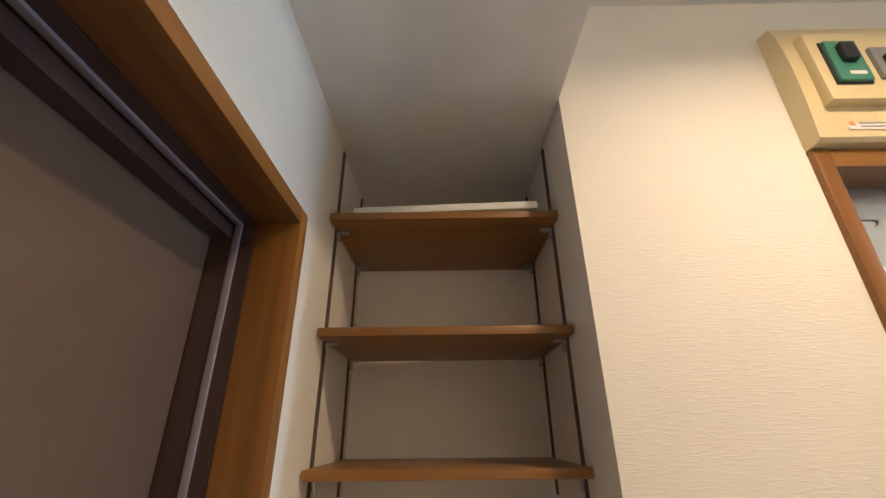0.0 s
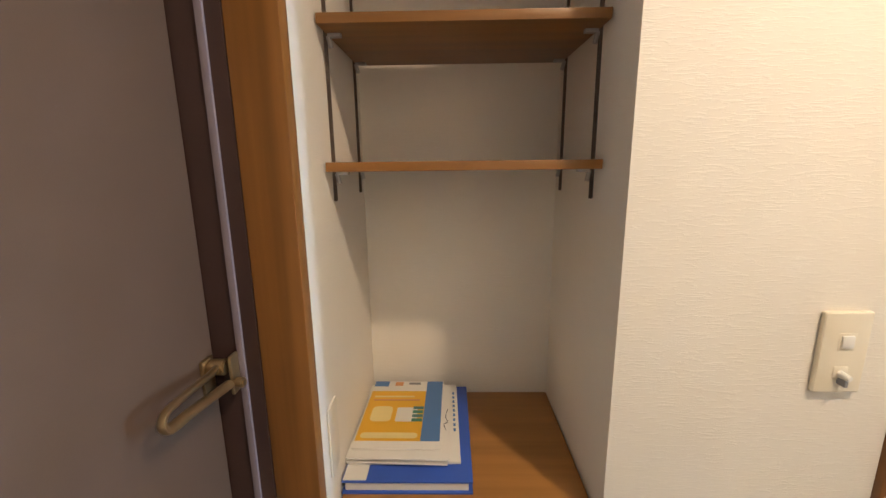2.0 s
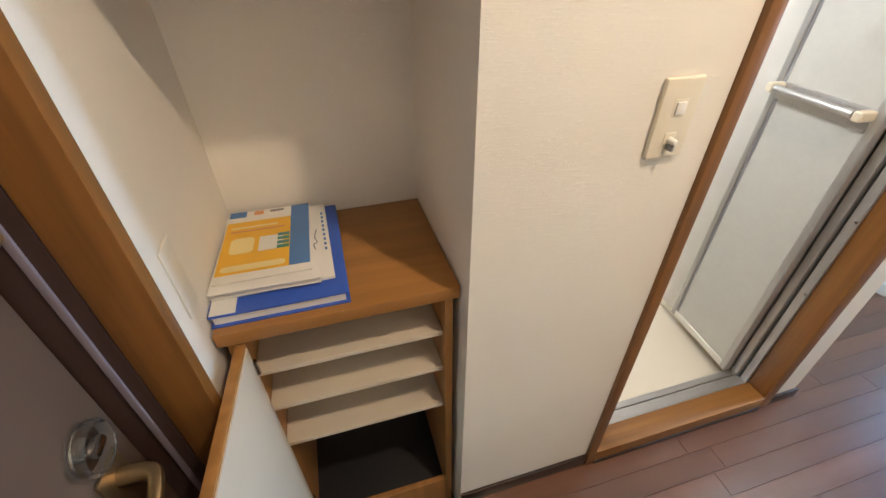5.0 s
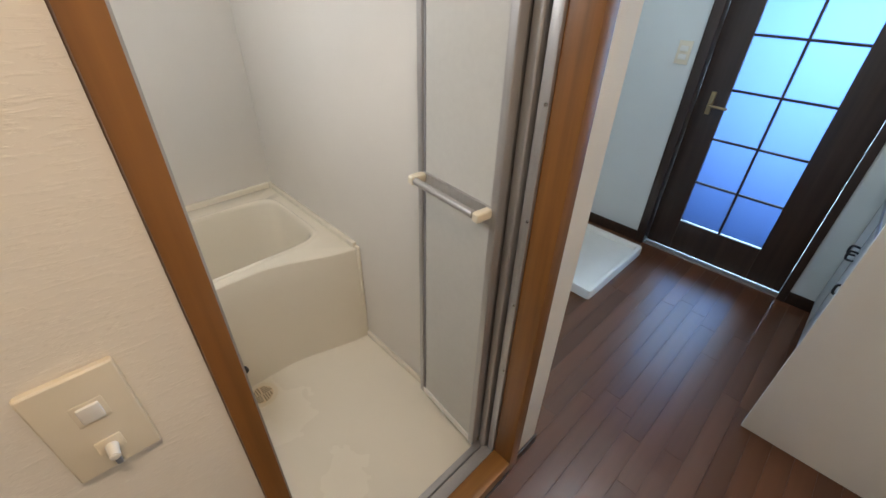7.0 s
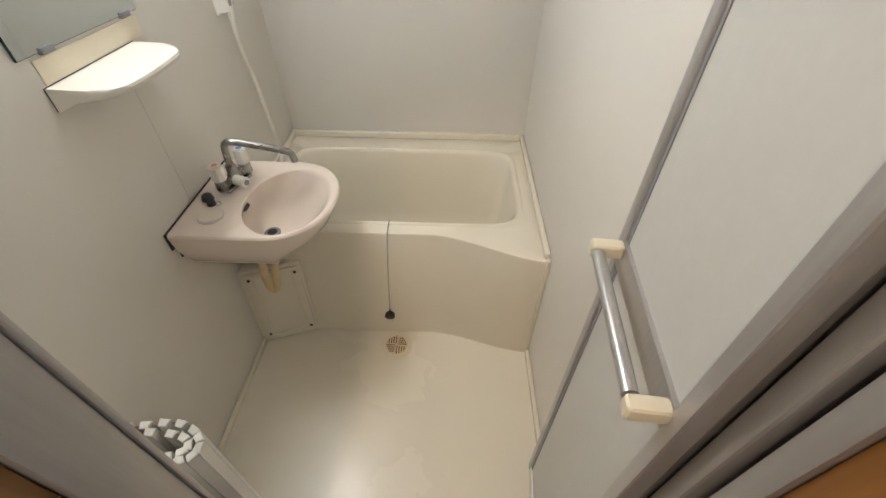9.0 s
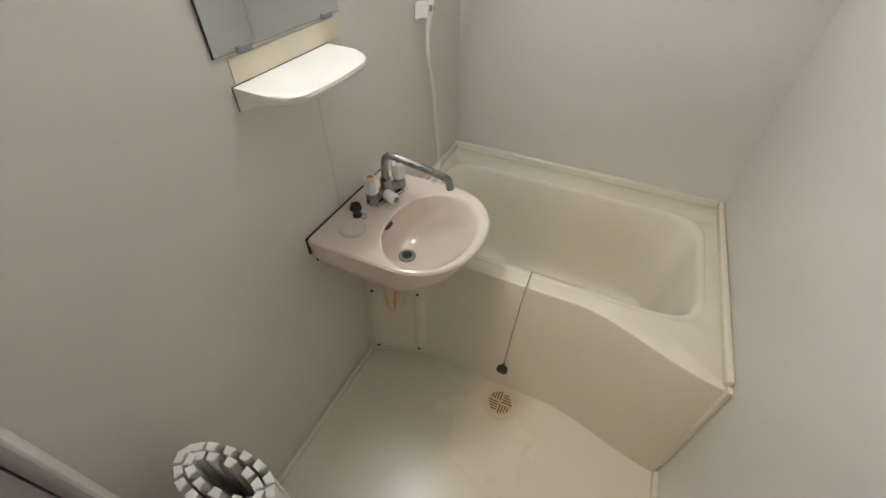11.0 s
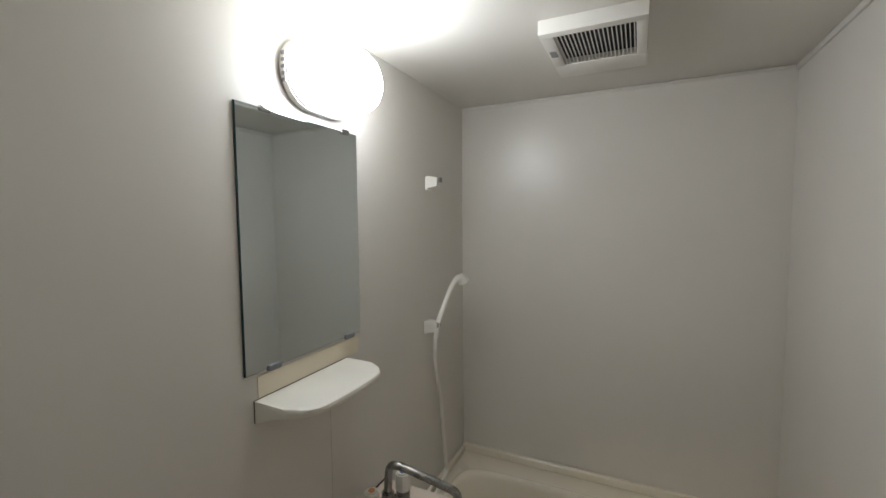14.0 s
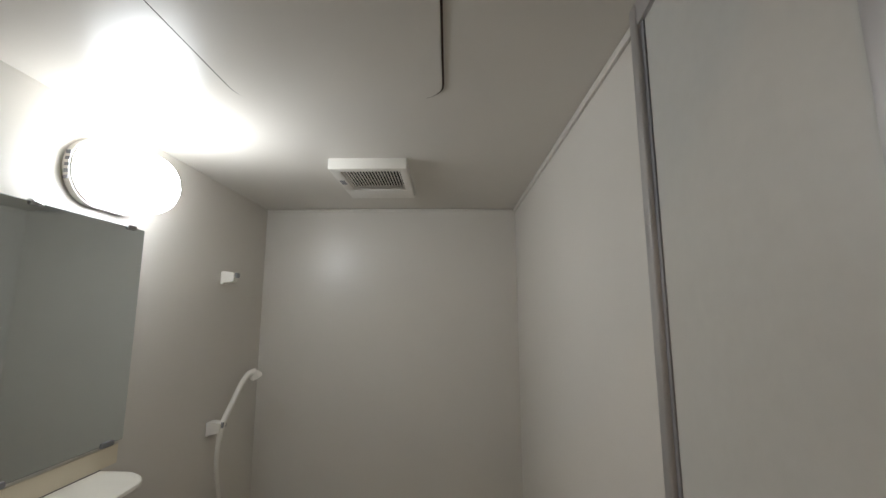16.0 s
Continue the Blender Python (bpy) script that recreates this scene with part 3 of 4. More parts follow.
sub("jamb_groove", box(2.256, 2.297, 1.331, 1.338, 0.0, 1.972), BLACK, mf)
sub("jamb", box(2.226, 2.297, 1.339, 1.366, 0.0, 1.972, 0.006, 3), ALU, mf)
sub("head", box(1.552, 2.236, 1.303, 1.366, 1.935, 1.972, 0.003), ALU, mf)
sub("threshold", box(1.552, 2.236, 1.303, 1.345, 0.010, 0.064, 0.003), ALU, mf)
sub("threshold_rail", box(1.552, 2.236, 1.352, 1.376, 0.010, 0.056, 0.003), ALU, mf)
for z in (0.52, 0.795, 1.066, 1.345, 1.62):
    sub("screw", rod((2.2365, 1.309, z), (2.2335, 1.309, z), 0.004, seg=10), CHROME, mf)


def fold_panel(name, x_near, x_far, y0, y1, handle):
    ob = thing(name, (x_near, y0, 0.07), "folding bathroom door leaf with milky panels in an aluminium frame", "folding door", "folding door leaves")
    L = math.hypot(x_far - x_near, y1 - y0)
    m = pose(x_near, y0, 0, 0, 0, math.degrees(math.atan2(y1 - y0, x_far - x_near)))

    def put(nm, bm, mat, parent=ob, label=""):
        return sub(nm, turned(bm, m), mat, parent, label)
    put("stile", box(0.0, 0.026, -0.014, 0.014, 0.070, 1.962, 0.006, 3), ALU)
    put("stile", box(L - 0.022, L, -0.012, 0.012, 0.070, 1.962, 0.005, 3), ALU)
    put("bottom_rail", box(0.026, L - 0.018, -0.010, 0.010, 0.070, 0.098, 0.002), WHITE)
    put("top_rail", box(0.026, L - 0.018, -0.010, 0.010, 1.930, 1.962, 0.002), ALU)
    put("middle_rail", box(0.026, L - 0.018, -0.011, 0.011, 1.030, 1.082, 0.003), ALU)
    put("panel", box(0.026, L - 0.018, -0.004, 0.004, 0.098, 1.030), FROST, ob, "milky textured panel")
    put("panel", box(0.026, L - 0.018, -0.004, 0.004, 1.082, 1.930), FROST, ob, "milky textured panel")
    put("edge_gasket", box(L - 0.030, L - 0.022, -0.006, 0.006, 0.098, 1.030), GREY)
    put("edge_gasket", box(L - 0.030, L - 0.022, -0.006, 0.006, 1.082, 1.930), GREY)
    if handle:
        h = put("handle", rod((0.045, 0.052, 1.070), (L - 0.045, 0.052, 1.070), 0.0105, seg=20), ALU, ob, "aluminium towel bar handle")
        for u in (0.030, L - 0.030):
            e = box(u - 0.012, u + 0.012, 0.010, 0.063, 1.056, 1.083, 0.008, 3)
            sub("end_bracket", turned(e, m), IVORY, h, "ivory plastic end bracket")
    return ob


fold_panel("folding_door", 2.206, 2.234, 1.368, 1.697, True)
fold_panel("folding_door", 2.242, 2.264, 1.375, 1.690, False)

# ---- bathroom shell ----
BX0, BX1, BY0, BY1, BZ = 1.155, 2.285, 1.376, 3.031, 2.03
struct("wall_bath_west", box(1.1495, BX0, BY0 - 0.07, BY1, -0.05, 2.10), BPANEL, "beige satin bathroom wall panel with mirror and basin", "wall")
struct("wall_bath_north", box(1.10, 2.35, BY1, BY1 + 0.05, -0.05, 2.10), BPANEL, "beige satin bathroom wall panel behind the tub", "wall")
struct("wall_bath_east", box(BX1, 2.38, 1.31, BY1, -0.05, 2.10), BPANEL, "beige satin bathroom wall panel beside the folding door", "wall")
w = box(BX0, 1.529, 1.31, BY0, -0.05, BZ)
box(1.529, BX1, 1.31, BY0, 1.973, BZ, bm=w)
struct("wall_bath_south", w, BPANEL, "beige bathroom wall panel around the doorway", "wall")
bc = box(1.10, 2.35, 1.31, BY1 + 0.05, BZ, BZ + 0.05)
struct("ceiling_bath", bc, BPANEL, "beige satin bathroom ceiling", "ceiling")
struct("floor_bath", box(BX0, BX1, 1.34, BY1, -0.05, 0.008), FLOORB, "cream moulded plastic bathroom floor", "floor")
t = box(BX1 - 0.007, BX1, BY0, BY1, BZ - 0.018, BZ - 0.001, 0.002)
box(BX0, BX1 - 0.008, BY1 - 0.008, BY1, BZ - 0.010, BZ - 0.001, 0.002, bm=t)
struct("trim_bath_ceiling", t, BPANEL, "slim beige trim where wall and ceiling meet", "trim")
t = box(BX1 - 0.016, BX1, 1.40, 2.16, 0.008, 0.036, 0.006)
box(BX0, BX0 + 0.014, 1.40, 2.2, 0.008, 0.034, 0.006, bm=t)
struct("trim_bath_floor", t, FLOORB, "cream rounded skirting of the moulded floor", "trim")
struct("trim_wall_joint", box(BX0, BX0 + 0.0007, 2.1588, 2.1602, 0.5, 1.20), SEAM, "thin joint between two wall panels", "trim")
hatch = thing("ceiling_hatch", (1.75, 1.80, BZ), "flush beige access hatch in the bathroom ceiling", "hatch")
sub("joint", slab(round_rect(1.528, 1.974, 1.55, 2.040, 0.055), BZ - 0.0012, BZ - 0.0003), RUST, hatch)
sub("cover", slab(round_rect(1.5320, 1.9700, 1.5540, 2.0360, 0.0520), BZ - 0.004, BZ - 0.0004, 0.001), BPANEL, hatch)

# ---- bathtub ----
CX, CY = 1.715, 2.635


def front_edge(x, z):
    """The apron's front: straight on one side, swung forward towards the far wall, leaning out to its foot."""
    s = min(max((x - 1.86) / (2.30 - 1.86), 0), 1)
    s = s * s * (3 - 2 * s)
    k = 1 - min(max(z / 0.535, 0), 1)
    return 2.302 - 0.125 * s - 0.050 * k + 0.036 * s * k


def ray_out(a, z, inset=0.0):
    dx, dy = math.cos(a), math.sin(a)
    best = 9.0
    if dx > 1e-6:
        best = min(best, (BX1 - inset - CX) / dx)
    if dx < -1e-6:
        best = min(best, (BX0 + inset - CX) / dx)
    if dy > 1e-6:
        best = min(best, (BY1 - inset - CY) / dy)
    lo, hi = 0.0, best
    if dy < 0:
        for _ in range(40):
            mid = (lo + hi) / 2
            if CY + dy * mid < front_edge(CX + dx * mid, z) + (inset if inset < 0.012 else 0.0):
                hi = mid
            else:
                lo = mid
        best = hi
    return (CX + dx * best, CY + dy * best, z)


def ray_in(a, hx, hy, z, p=5.0, cx=CX, cy=CY):
    dx, dy = math.cos(a), math.sin(a)
    r = 1 / ((abs(dx) / hx) ** p + (abs(dy) / hy) ** p) ** (1 / p)
    return (cx + dx * r, cy + dy * r, z)


angles = [k * math.tau / 180 for k in range(180)]
for cxx, cyy in ((BX1, BY1), (BX0, BY1), (BX0, front_edge(BX0, 0.53)), (BX1, front_edge(BX1, 0.53))):
    angles.append(math.atan2(cyy - CY, cxx - CX) % math.tau)
angles.sort()
tub = thing("bathtub", (1.715, 2.635, 0.0), "cream plastic bathtub with a curved front apron, empty", "bathtub")
loops = [[ray_out(a, 0.006) for a in angles], [ray_out(a, 0.30) for a in angles], [ray_out(a, 0.520) for a in angles], [ray_out(a, 0.531, 0.004) for a in angles], [ray_out(a, 0.535, 0.011) for a in angles]]
cyi = 2.635
for hx, hy, z, p in ((0.510, 0.284, 0.535, 8), (0.506, 0.280, 0.5385, 8), (0.500, 0.275, 0.540, 8), (0.494, 0.269, 0.539, 8), (0.488, 0.263, 0.533, 7.5), (0.484, 0.259, 0.520, 7), (0.470, 0.247, 0.45, 5.5), (0.445, 0.225, 0.22, 5), (0.425, 0.205, 0.15, 4.5), (0.38, 0.165, 0.115, 4), (0.20, 0.09, 0.108, 3)):
    loops.append([ray_in(a, hx, hy, z, p, CX, cyi) for a in angles])
sub("shell", loft(loops), FRP, tub)
for fl in ((BX0 + 0.001, BX1 - 0.021, BY1 - 0.022, BY1 - 0.001, 0.566), (BX1 - 0.020, BX1 - 0.001, 2.19, BY1 - 0.001, 0.562), (BX0 + 0.001, BX0 + 0.018, 2.31, BY1 - 0.023, 0.562)):
    sub("wall_flange", box(fl[0], fl[1], fl[2], fl[3], 0.533, fl[4], 0.008, 3), FRP, tub)
sub("corner_seal", box(BX1 - 0.014, BX1 - 0.0005, 2.166, 2.19, 0.01, 0.545, 0.004), FRP, tub)
sub("drain", rod((1.36, 2.63, 0.108), (1.36, 2.63, 0.114), 0.028, seg=24, bev=0.002), CHROME, tub)

plug = thing("plug_chain", (1.70, 2.27, 0.12), "black rubber bath plug hanging on a bead chain over the rim", "bath plug")
chain_pts = smooth_path([(1.712, 2.385, 0.50), (1.712, 2.368, 0.541), (1.712, 2.33, 0.540), (1.712, 2.298, 0.528), (1.708, 2.275, 0.42), (1.703, 2.258, 0.28), (1.700, 2.247, 0.165)], 12)
b = bmesh.new()
last = None
for p in chain_pts:
    bmesh.ops.create_icosphere(b, subdivisions=1, radius=0.0026, matrix=Matrix.Translation(p))
tube([tuple(p) for p in chain_pts[::6]], 0.0012, 6, bm=b, n=4)
sub("chain", b, GREY, plug)
sub("stopper", turned(rod((0, -0.014, 0), (0, 0.008, 0), 0.022, 0.018, 24, 0.003), pose(1.699, 2.243, 0.138, 12)), BLACK, plug)
sub("ring", rod((1.700, 2.246, 0.155), (1.700, 2.246, 0.168), 0.005, seg=12), CHROME, plug)

# floor drain
dr = thing("floor_drain", (1.725, 2.187, 0.008), "round beige floor drain with a slotted grate", "floor drain")
sub("ring", rod((1.725, 2.180, 0.006), (1.725, 2.180, 0.011), 0.066, seg=40, bev=0.0015), IVORY, dr)
sub("well", rod((1.725, 2.180, 0.0108), (1.725, 2.180, 0.0114), 0.047, seg=36), DRAINM, dr)
for q in range(4):
    for k in range(4):
        a0 = 90 * q
        bm = box(0.006, 0.045 - 0.006 * k, -0.0016 + 0.010 * k + 0.003, 0.0018 + 0.010 * k + 0.003, 0, 0.0035)
        sub("slot", turned(bm, pose(1.725, 2.180, 0.0090, 0, 0, a0)), RUST, dr, "dark slot")

# ---- access panel and pipe under the basin ----
ap = thing("access_panel", (1.27, 2.24, 0.05), "cream recessed access panel with dark screws below the basin", "access panel")
tilt = pose(1.272, 2.212, 0.0, -4, 0, 19)
sub("body", turned(box(-0.132, 0.112, 0.003, 0.05, 0.008, 0.405, 0.006), tilt), FRP, ap)
fr_ = box(-0.100, 0.100, -0.006, 0.002, 0.035, 0.050, 0.002)
box(-0.100, 0.100, -0.006, 0.002, 0.375, 0.390, 0.002, bm=fr_)
box(-0.100, -0.070, -0.006, 0.002, 0.050, 0.375, 0.002, bm=fr_)
box(0.070, 0.100, -0.006, 0.002, 0.050, 0.375, 0.002, bm=fr_)
sub("frame", turned(fr_, tilt), FRP, ap)
sub("tray", turned(box(-0.070, 0.070, -0.0015, 0.001, 0.050, 0.375), tilt), FRP, ap)
for x in (-0.084, 0.084):
    for z in (0.055, 0.365):
        sub("screw", turned(rod((x, -0.0085, z), (x, -0.005, z), 0.006, seg=12), tilt), RUST, ap, "rusty screw")
pp = thing("basin_trap", (1.26, 2.2, 0.5), "yellowed plastic waste pipe under the basin", "waste pipe")
sub("pipe", tube([(1.275, 2.19, 0.645), (1.275, 2.19, 0.50), (1.278, 2.175, 0.40), (1.292, 2.175, 0.355), (1.305, 2.185, 0.375), (1.308, 2.20, 0.44), (1.308, 2.24, 0.47)], 0.0145, 14), PIPE, pp)
sub("collar", rod((1.275, 2.19, 0.52), (1.275, 2.19, 0.555), 0.021, seg=18, bev=0.003), PIPE, pp)

# ---- washbasin ----
basin = thing("washbasin", (1.30, 2.2, 0.65), "blush-coloured oval washbasin fixed to the wall", "washbasin")


def basin_outline(grow, z, squash=0.0):
    """D-shaped plan: flat at the wall, round towards the room."""
    out = []
    x0, x1, y0, y1 = BX0 + 0.003, 1.590 - squash + grow, 2.004 + squash * 0.32 - grow, 2.408 - squash * 0.32 + grow
    cx, cy, ry = 1.400, (y0 + y1) / 2, (y1 - y0) / 2
    for k in range(10):
        out.append((cx + (x0 - cx) * (1 - k / 10), y0, z))
    out = out[:]
    for k in range(41):
        a = radians(-90 + 180 * k / 40)
        ca, sa = math.cos(a), math.sin(a)
        out.append((cx + (x1 - cx) * abs(ca) ** 0.88, cy + ry * math.copysign(abs(sa) ** 0.95, sa), z))
    for k in range(1, 11):
        out.append((cx + (x0 - cx) * k / 10, y1, z))
    for k in range(1, 9):
        out.append((x0, y1 + (y0 - y1) * k / 9, z))
    return out


BC = (1.440, 2.190)
ring = basin_outline(0, 0)


def bowl(hx, hy, z):
    out = []
    for x, y, _ in ring:
        a = math.atan2(y - BC[1], x - BC[0])
        r = 1 / math.sqrt((math.cos(a) / hx) ** 2 + (math.sin(a) / hy) ** 2)
        out.append((BC[0] + r * math.cos(a) - (0.764 - z) * 0.60, BC[1] + r * math.sin(a), z))
    return out


loops = [basin_outline(-0.004, 0.612, 0.165), basin_outline(0, 0.624, 0.145), basin_outline(0, 0.660, 0.080), basin_outline(0, 0.70, 0.028), basin_outline(0, 0.745, 0.004), basin_outline(0, 0.756), basin_outline(-0.004, 0.762), basin_outline(-0.010, 0.764)]
loops += [bowl(0.132, 0.172, 0.764), bowl(0.127, 0.166, 0.761), bowl(0.123, 0.161, 0.752), bowl(0.118, 0.152, 0.715), bowl(0.098, 0.122, 0.672), bowl(0.065, 0.080, 0.640), bowl(0.030, 0.034, 0.622)]
sub("bowl", loft(loops), CERAM, basin)
sub("underside", slab([(x, y) for x, y, _ in basin_outline(-0.004, 0.61, 0.165)], 0.608, 0.6125), CERAM, basin)
sub("drain", rod((1.3545, 2.190, 0.618), (1.3545, 2.190, 0.6265), 0.027, seg=28, bev=0.002), GREY, basin)
sub("drain_hole", rod((1.3545, 2.190, 0.6266), (1.3545, 2.190, 0.6274), 0.016, seg=20), BLACK, basin)
sub("overflow", turned(slab(round_rect(-0.006, 0.006, -0.017, 0.017, 0.0055), -0.006, 0.004), pose(1.306, 2.178, 0.736, 0, 70, 0)), BLACK, basin, "dark overflow slot")
sub("wall_seal", box(BX0 + 0.0003, BX0 + 0.0035, 2.000, 2.412, 0.712, 0.768), RUST, basin, "dark grimy seal")
sub("wall_seal", box(BX0 + 0.0003, BX0 + 0.0035, 2.020, 2.392, 0.668, 0.712), RUST, basin, "dark grimy seal")
sub("cap_rim", rod((1.243, 2.094, 0.7635), (1.243, 2.094, 0.7655), 0.0375, seg=32), SEAM, basin)
sub("cap", rod((1.243, 2.094, 0.7655), (1.243, 2.094, 0.769), 0.034, seg=32, bev=0.0015), CERAM, basin)
rp = thing("plug_holder", (1.20, 2.17, 0.764), "small black sink plug with its chain on the basin", "sink plug")
sub("holder", rod((1.200, 2.175, 0.764), (1.200, 2.175, 0.782), 0.019, 0.014, 20, 0.002), BLACK, rp)
sub("plug", rod((1.222, 2.150, 0.764), (1.222, 2.150, 0.775), 0.014, 0.012, 16, 0.001), BLACK, rp)
sub("ring", tube([(1.228, 2.150, 0.768), (1.245, 2.142, 0.768), (1.252, 2.150, 0.768), (1.240, 2.162, 0.768), (1.228, 2.153, 0.768)], 0.0015, 6), CHROME, rp)

# ---- basin tap ----
tap = thing("basin_tap", (1.254, 2.263, 0.764), "chrome two-handle swivel tap with white knobs", "tap")
TM = pose(1.254, 2.263, 0, 0, 0, -17)
sub("base", turned(box(-0.020, 0.020, -0.055, 0.055, 0.764, 0.776, 0.005, 3), TM), CHROME, tap)
body = rod((0, -0.062, 0.792), (0, 0.062, 0.792), 0.0165, seg=20, bev=0.004)
rod((0, 0, 0.770), (0, 0, 0.835), 0.0165, seg=20, bev=0.003, bm=body)
sub("body", turned(body, TM), TAPM, tap)
for y in (-0.054, 0.054):
    st = sub("valve_stem", turned(rod((0, y, 0.776), (0, y, 0.812), 0.019, seg=20, bev=0.003), TM), TAPM, tap)
    sub("knob", turned(rod((0, y, 0.812), (0, y, 0.864), 0.022, 0.0195, 8, 0.004), TM), WHITE, st, "white plastic knob")
    sub("knob_mark", turned(rod((0, y, 0.8641), (0, y, 0.865), 0.009, seg=14), TM), ORANGE if y < 0 else MIDBLUE, st, "coloured dot")
sub("diverter", turned(rod((0.012, -0.012, 0.790), (0.056, -0.014, 0.790), 0.0165, seg=18, bev=0.003), TM), WHITE, tap, "white diverter knob")
sub("diverter_face", turned(rod((0.056, -0.014, 0.790), (0.059, -0.014, 0.790), 0.009, seg=14), TM), GREY, tap)
sub("spout", tube([(1.254, 2.263, 0.825), (1.256, 2.264, 0.880), (1.264, 2.265, 0.905), (1.288, 2.268, 0.910), (1.35, 2.277, 0.895), (1.41, 2.287, 0.877), (1.440, 2.292, 0.864), (1.449, 2.293, 0.834)], 0.0108, 16), TAPM, tap)

# ---- mirror and shelf ----
mi = thing("mirror", (1.16, 2.1, 1.256), "frameless wall mirror held by small metal clips", "mirror")
sub("backing", box(BX0 + 0.0005, BX0 + 0.0045, 1.914, 2.284, 1.254, 1.786, 0.0008), MEDGE, mi)
sub("glass", box(BX0 + 0.0046, BX0 + 0.0062, 1.9155, 2.2825, 1.2555, 1.7845), MIRROR, mi)
for y in (1.985, 2.235):
    sub("clip", box(BX0 + 0.0005, BX0 + 0.011, y - 0.017, y + 0.017, 1.249, 1.262, 0.003), GREY, mi, "grey metal clip")
    sub("clip", box(BX0 + 0.0005, BX0 + 0.011, y - 0.014, y + 0.014, 1.778, 1.791, 0.003), CHROME, mi, "bright metal clip")
sh = thing("bath_shelf", (1.2, 2.08, 1.15), "cream plastic wall shelf below the mirror", "shelf")
n = 22
loops = []
for u in range(n + 1):
    y = 1.936 + 0.292 * u / n
    e = min(u, n - u) / n
    dep = 0.085 + 0.045 * min(1, (e / 0.16)) ** 0.5 + 0.012 * math.sin(math.pi * u / n)
    h = 0.048 if u in (0, n) else 0.046
    low = 1.198 - (0.048 - 0.018 * math.sin(math.pi * u / n))
    x0 = BX0 + 0.0015
    loops.append([(x0, y, 1.198), (x0 + dep - 0.010, y, 1.196), (x0 + dep - 0.002, y, 1.192), (x0 + dep, y, 1.186), (x0 + dep - 0.003, y, 1.179), (x0 + dep - 0.014, y, 1.175), (x0 + 0.045, y, 1.170), (x0 + 0.018, y, low + 0.008), (x0, y, low)])
b = loft(loops, cap=True)
b.faces.new([v for v in list(b.verts)[:9]][::-1]) if len(b.verts) >= 9 else None
bmesh.ops.recalc_face_normals(b, faces=b.faces[:])
sub("tray", b, CREAMP, sh)
sub("wall_seal", box(BX0 + 0.0002, BX0 + 0.0014, 1.9345, 2.2295, 1.152, 1.199), RUST, sh, "dark seal line")
sub("wall_plate", box(BX0 + 0.0003, BX0 + 0.003, 1.945, 2.275, 1.2012, 1.246), IVORY, sh, "yellowed glue strip")

# ---- bath lamp ----
bl = thing("wall_lamp", (1.16, 2.16, 1.88), "glowing white oval wall lamp above the mirror", "wall lamp")
YZ = Matrix(((0, 0, 1, 0), (1, 0, 0, 0), (0, 1, 0, 0), (0, 0, 0, 1)))
sub("base", turned(slab(round_rect(2.028, 2.262, 1.806, 1.962, 0.077, 10), BX0 + 0.0005, BX0 + 0.022, 0.004), YZ), WHITE, bl)
loops = []
for d, s in ((0.022, 0.003), (0.070, 0.0), (0.095, 0.002), (0.112, 0.010), (0.124, 0.022), (0.131, 0.042)):
    loops.append([(BX0 + d, y, z) for y, z in round_rect(2.032 + s, 2.258 - s, 1.810 + s, 1.958 - s, 0.073 - s * 0.95, 10)])
shade = sub("shade", loft(loops), BATHLIT, bl, "glowing white shade")
shade.data.materials.append(BATHFRONT)
for f in shade.data.polygons:
    f.material_index = 1 if abs(f.normal.x) > 0.5 else 0
for k in range(5):
    sub("vent_slot", box(BX0 + 0.010, BX0 + 0.020, 2.0275, 2.030, 1.85 + 0.014 * k, 1.857 + 0.014 * k), GREY, bl)

# ---- extractor vent ----
fan = thing("ceiling_vent", (1.74, 2.54, 2.0), "white plastic extractor vent with dark slots on the ceiling", "vent")
rim = box(1.618, 1.857, 2.388, 2.416, 1.994, BZ - 0.0005, 0.004)
box(1.618, 1.857, 2.612, 2.718, 1.994, BZ - 0.0005, 0.004, bm=rim)
box(1.618, 1.650, 2.405, 2.620, 1.994, BZ - 0.0005, 0.004, bm=rim)
box(1.832, 1.857, 2.405, 2.620, 1.994, BZ - 0.0005, 0.004, bm=rim)
sub("cover", rim, WHITE, fan)
# near-black plate stands for the shade behind the slats
sub("opening_shade", box(1.648, 1.834, 2.410, 2.614, 2.012, 2.016), SHADOWG, fan)
for k in range(19):
    x = 1.654 + k * 0.0096
    sub("slat", box(x, x + 0.0024, 2.410, 2.614, 1.9965, 2.000), WHITE, fan)
sub("marking", box(1.625, 1.642, 2.50, 2.54, 1.9932, 1.9938), GREY, fan)


# ---- shower ----
def shower_bracket(name, y, z, label):
    ob = thing(name, (1.17, y, z), label, "shower holder", "shower holders")
    sub("wall_plate", box(BX0 + 0.0005, BX0 + 0.012, y - 0.018, y + 0.018, z - 0.024, z + 0.024, 0.004), WHITE, ob)
    b = loft([[(BX0 + d, y + sy * s, z + 0.004 + sz * s * 1.1) for sy, sz in ((-1, -1), (1, -1), (1, 1), (-1, 1))] for d, s in ((0.008, 0.019), (0.030, 0.017), (0.046, 0.014))])
    sub("cradle", b, WHITE, ob)
    sub("hook", box(BX0 + 0.040, BX0 + 0.052, y - 0.006, y + 0.020, z + 0.002, z + 0.020, 0.003), GREY, ob)
    return ob


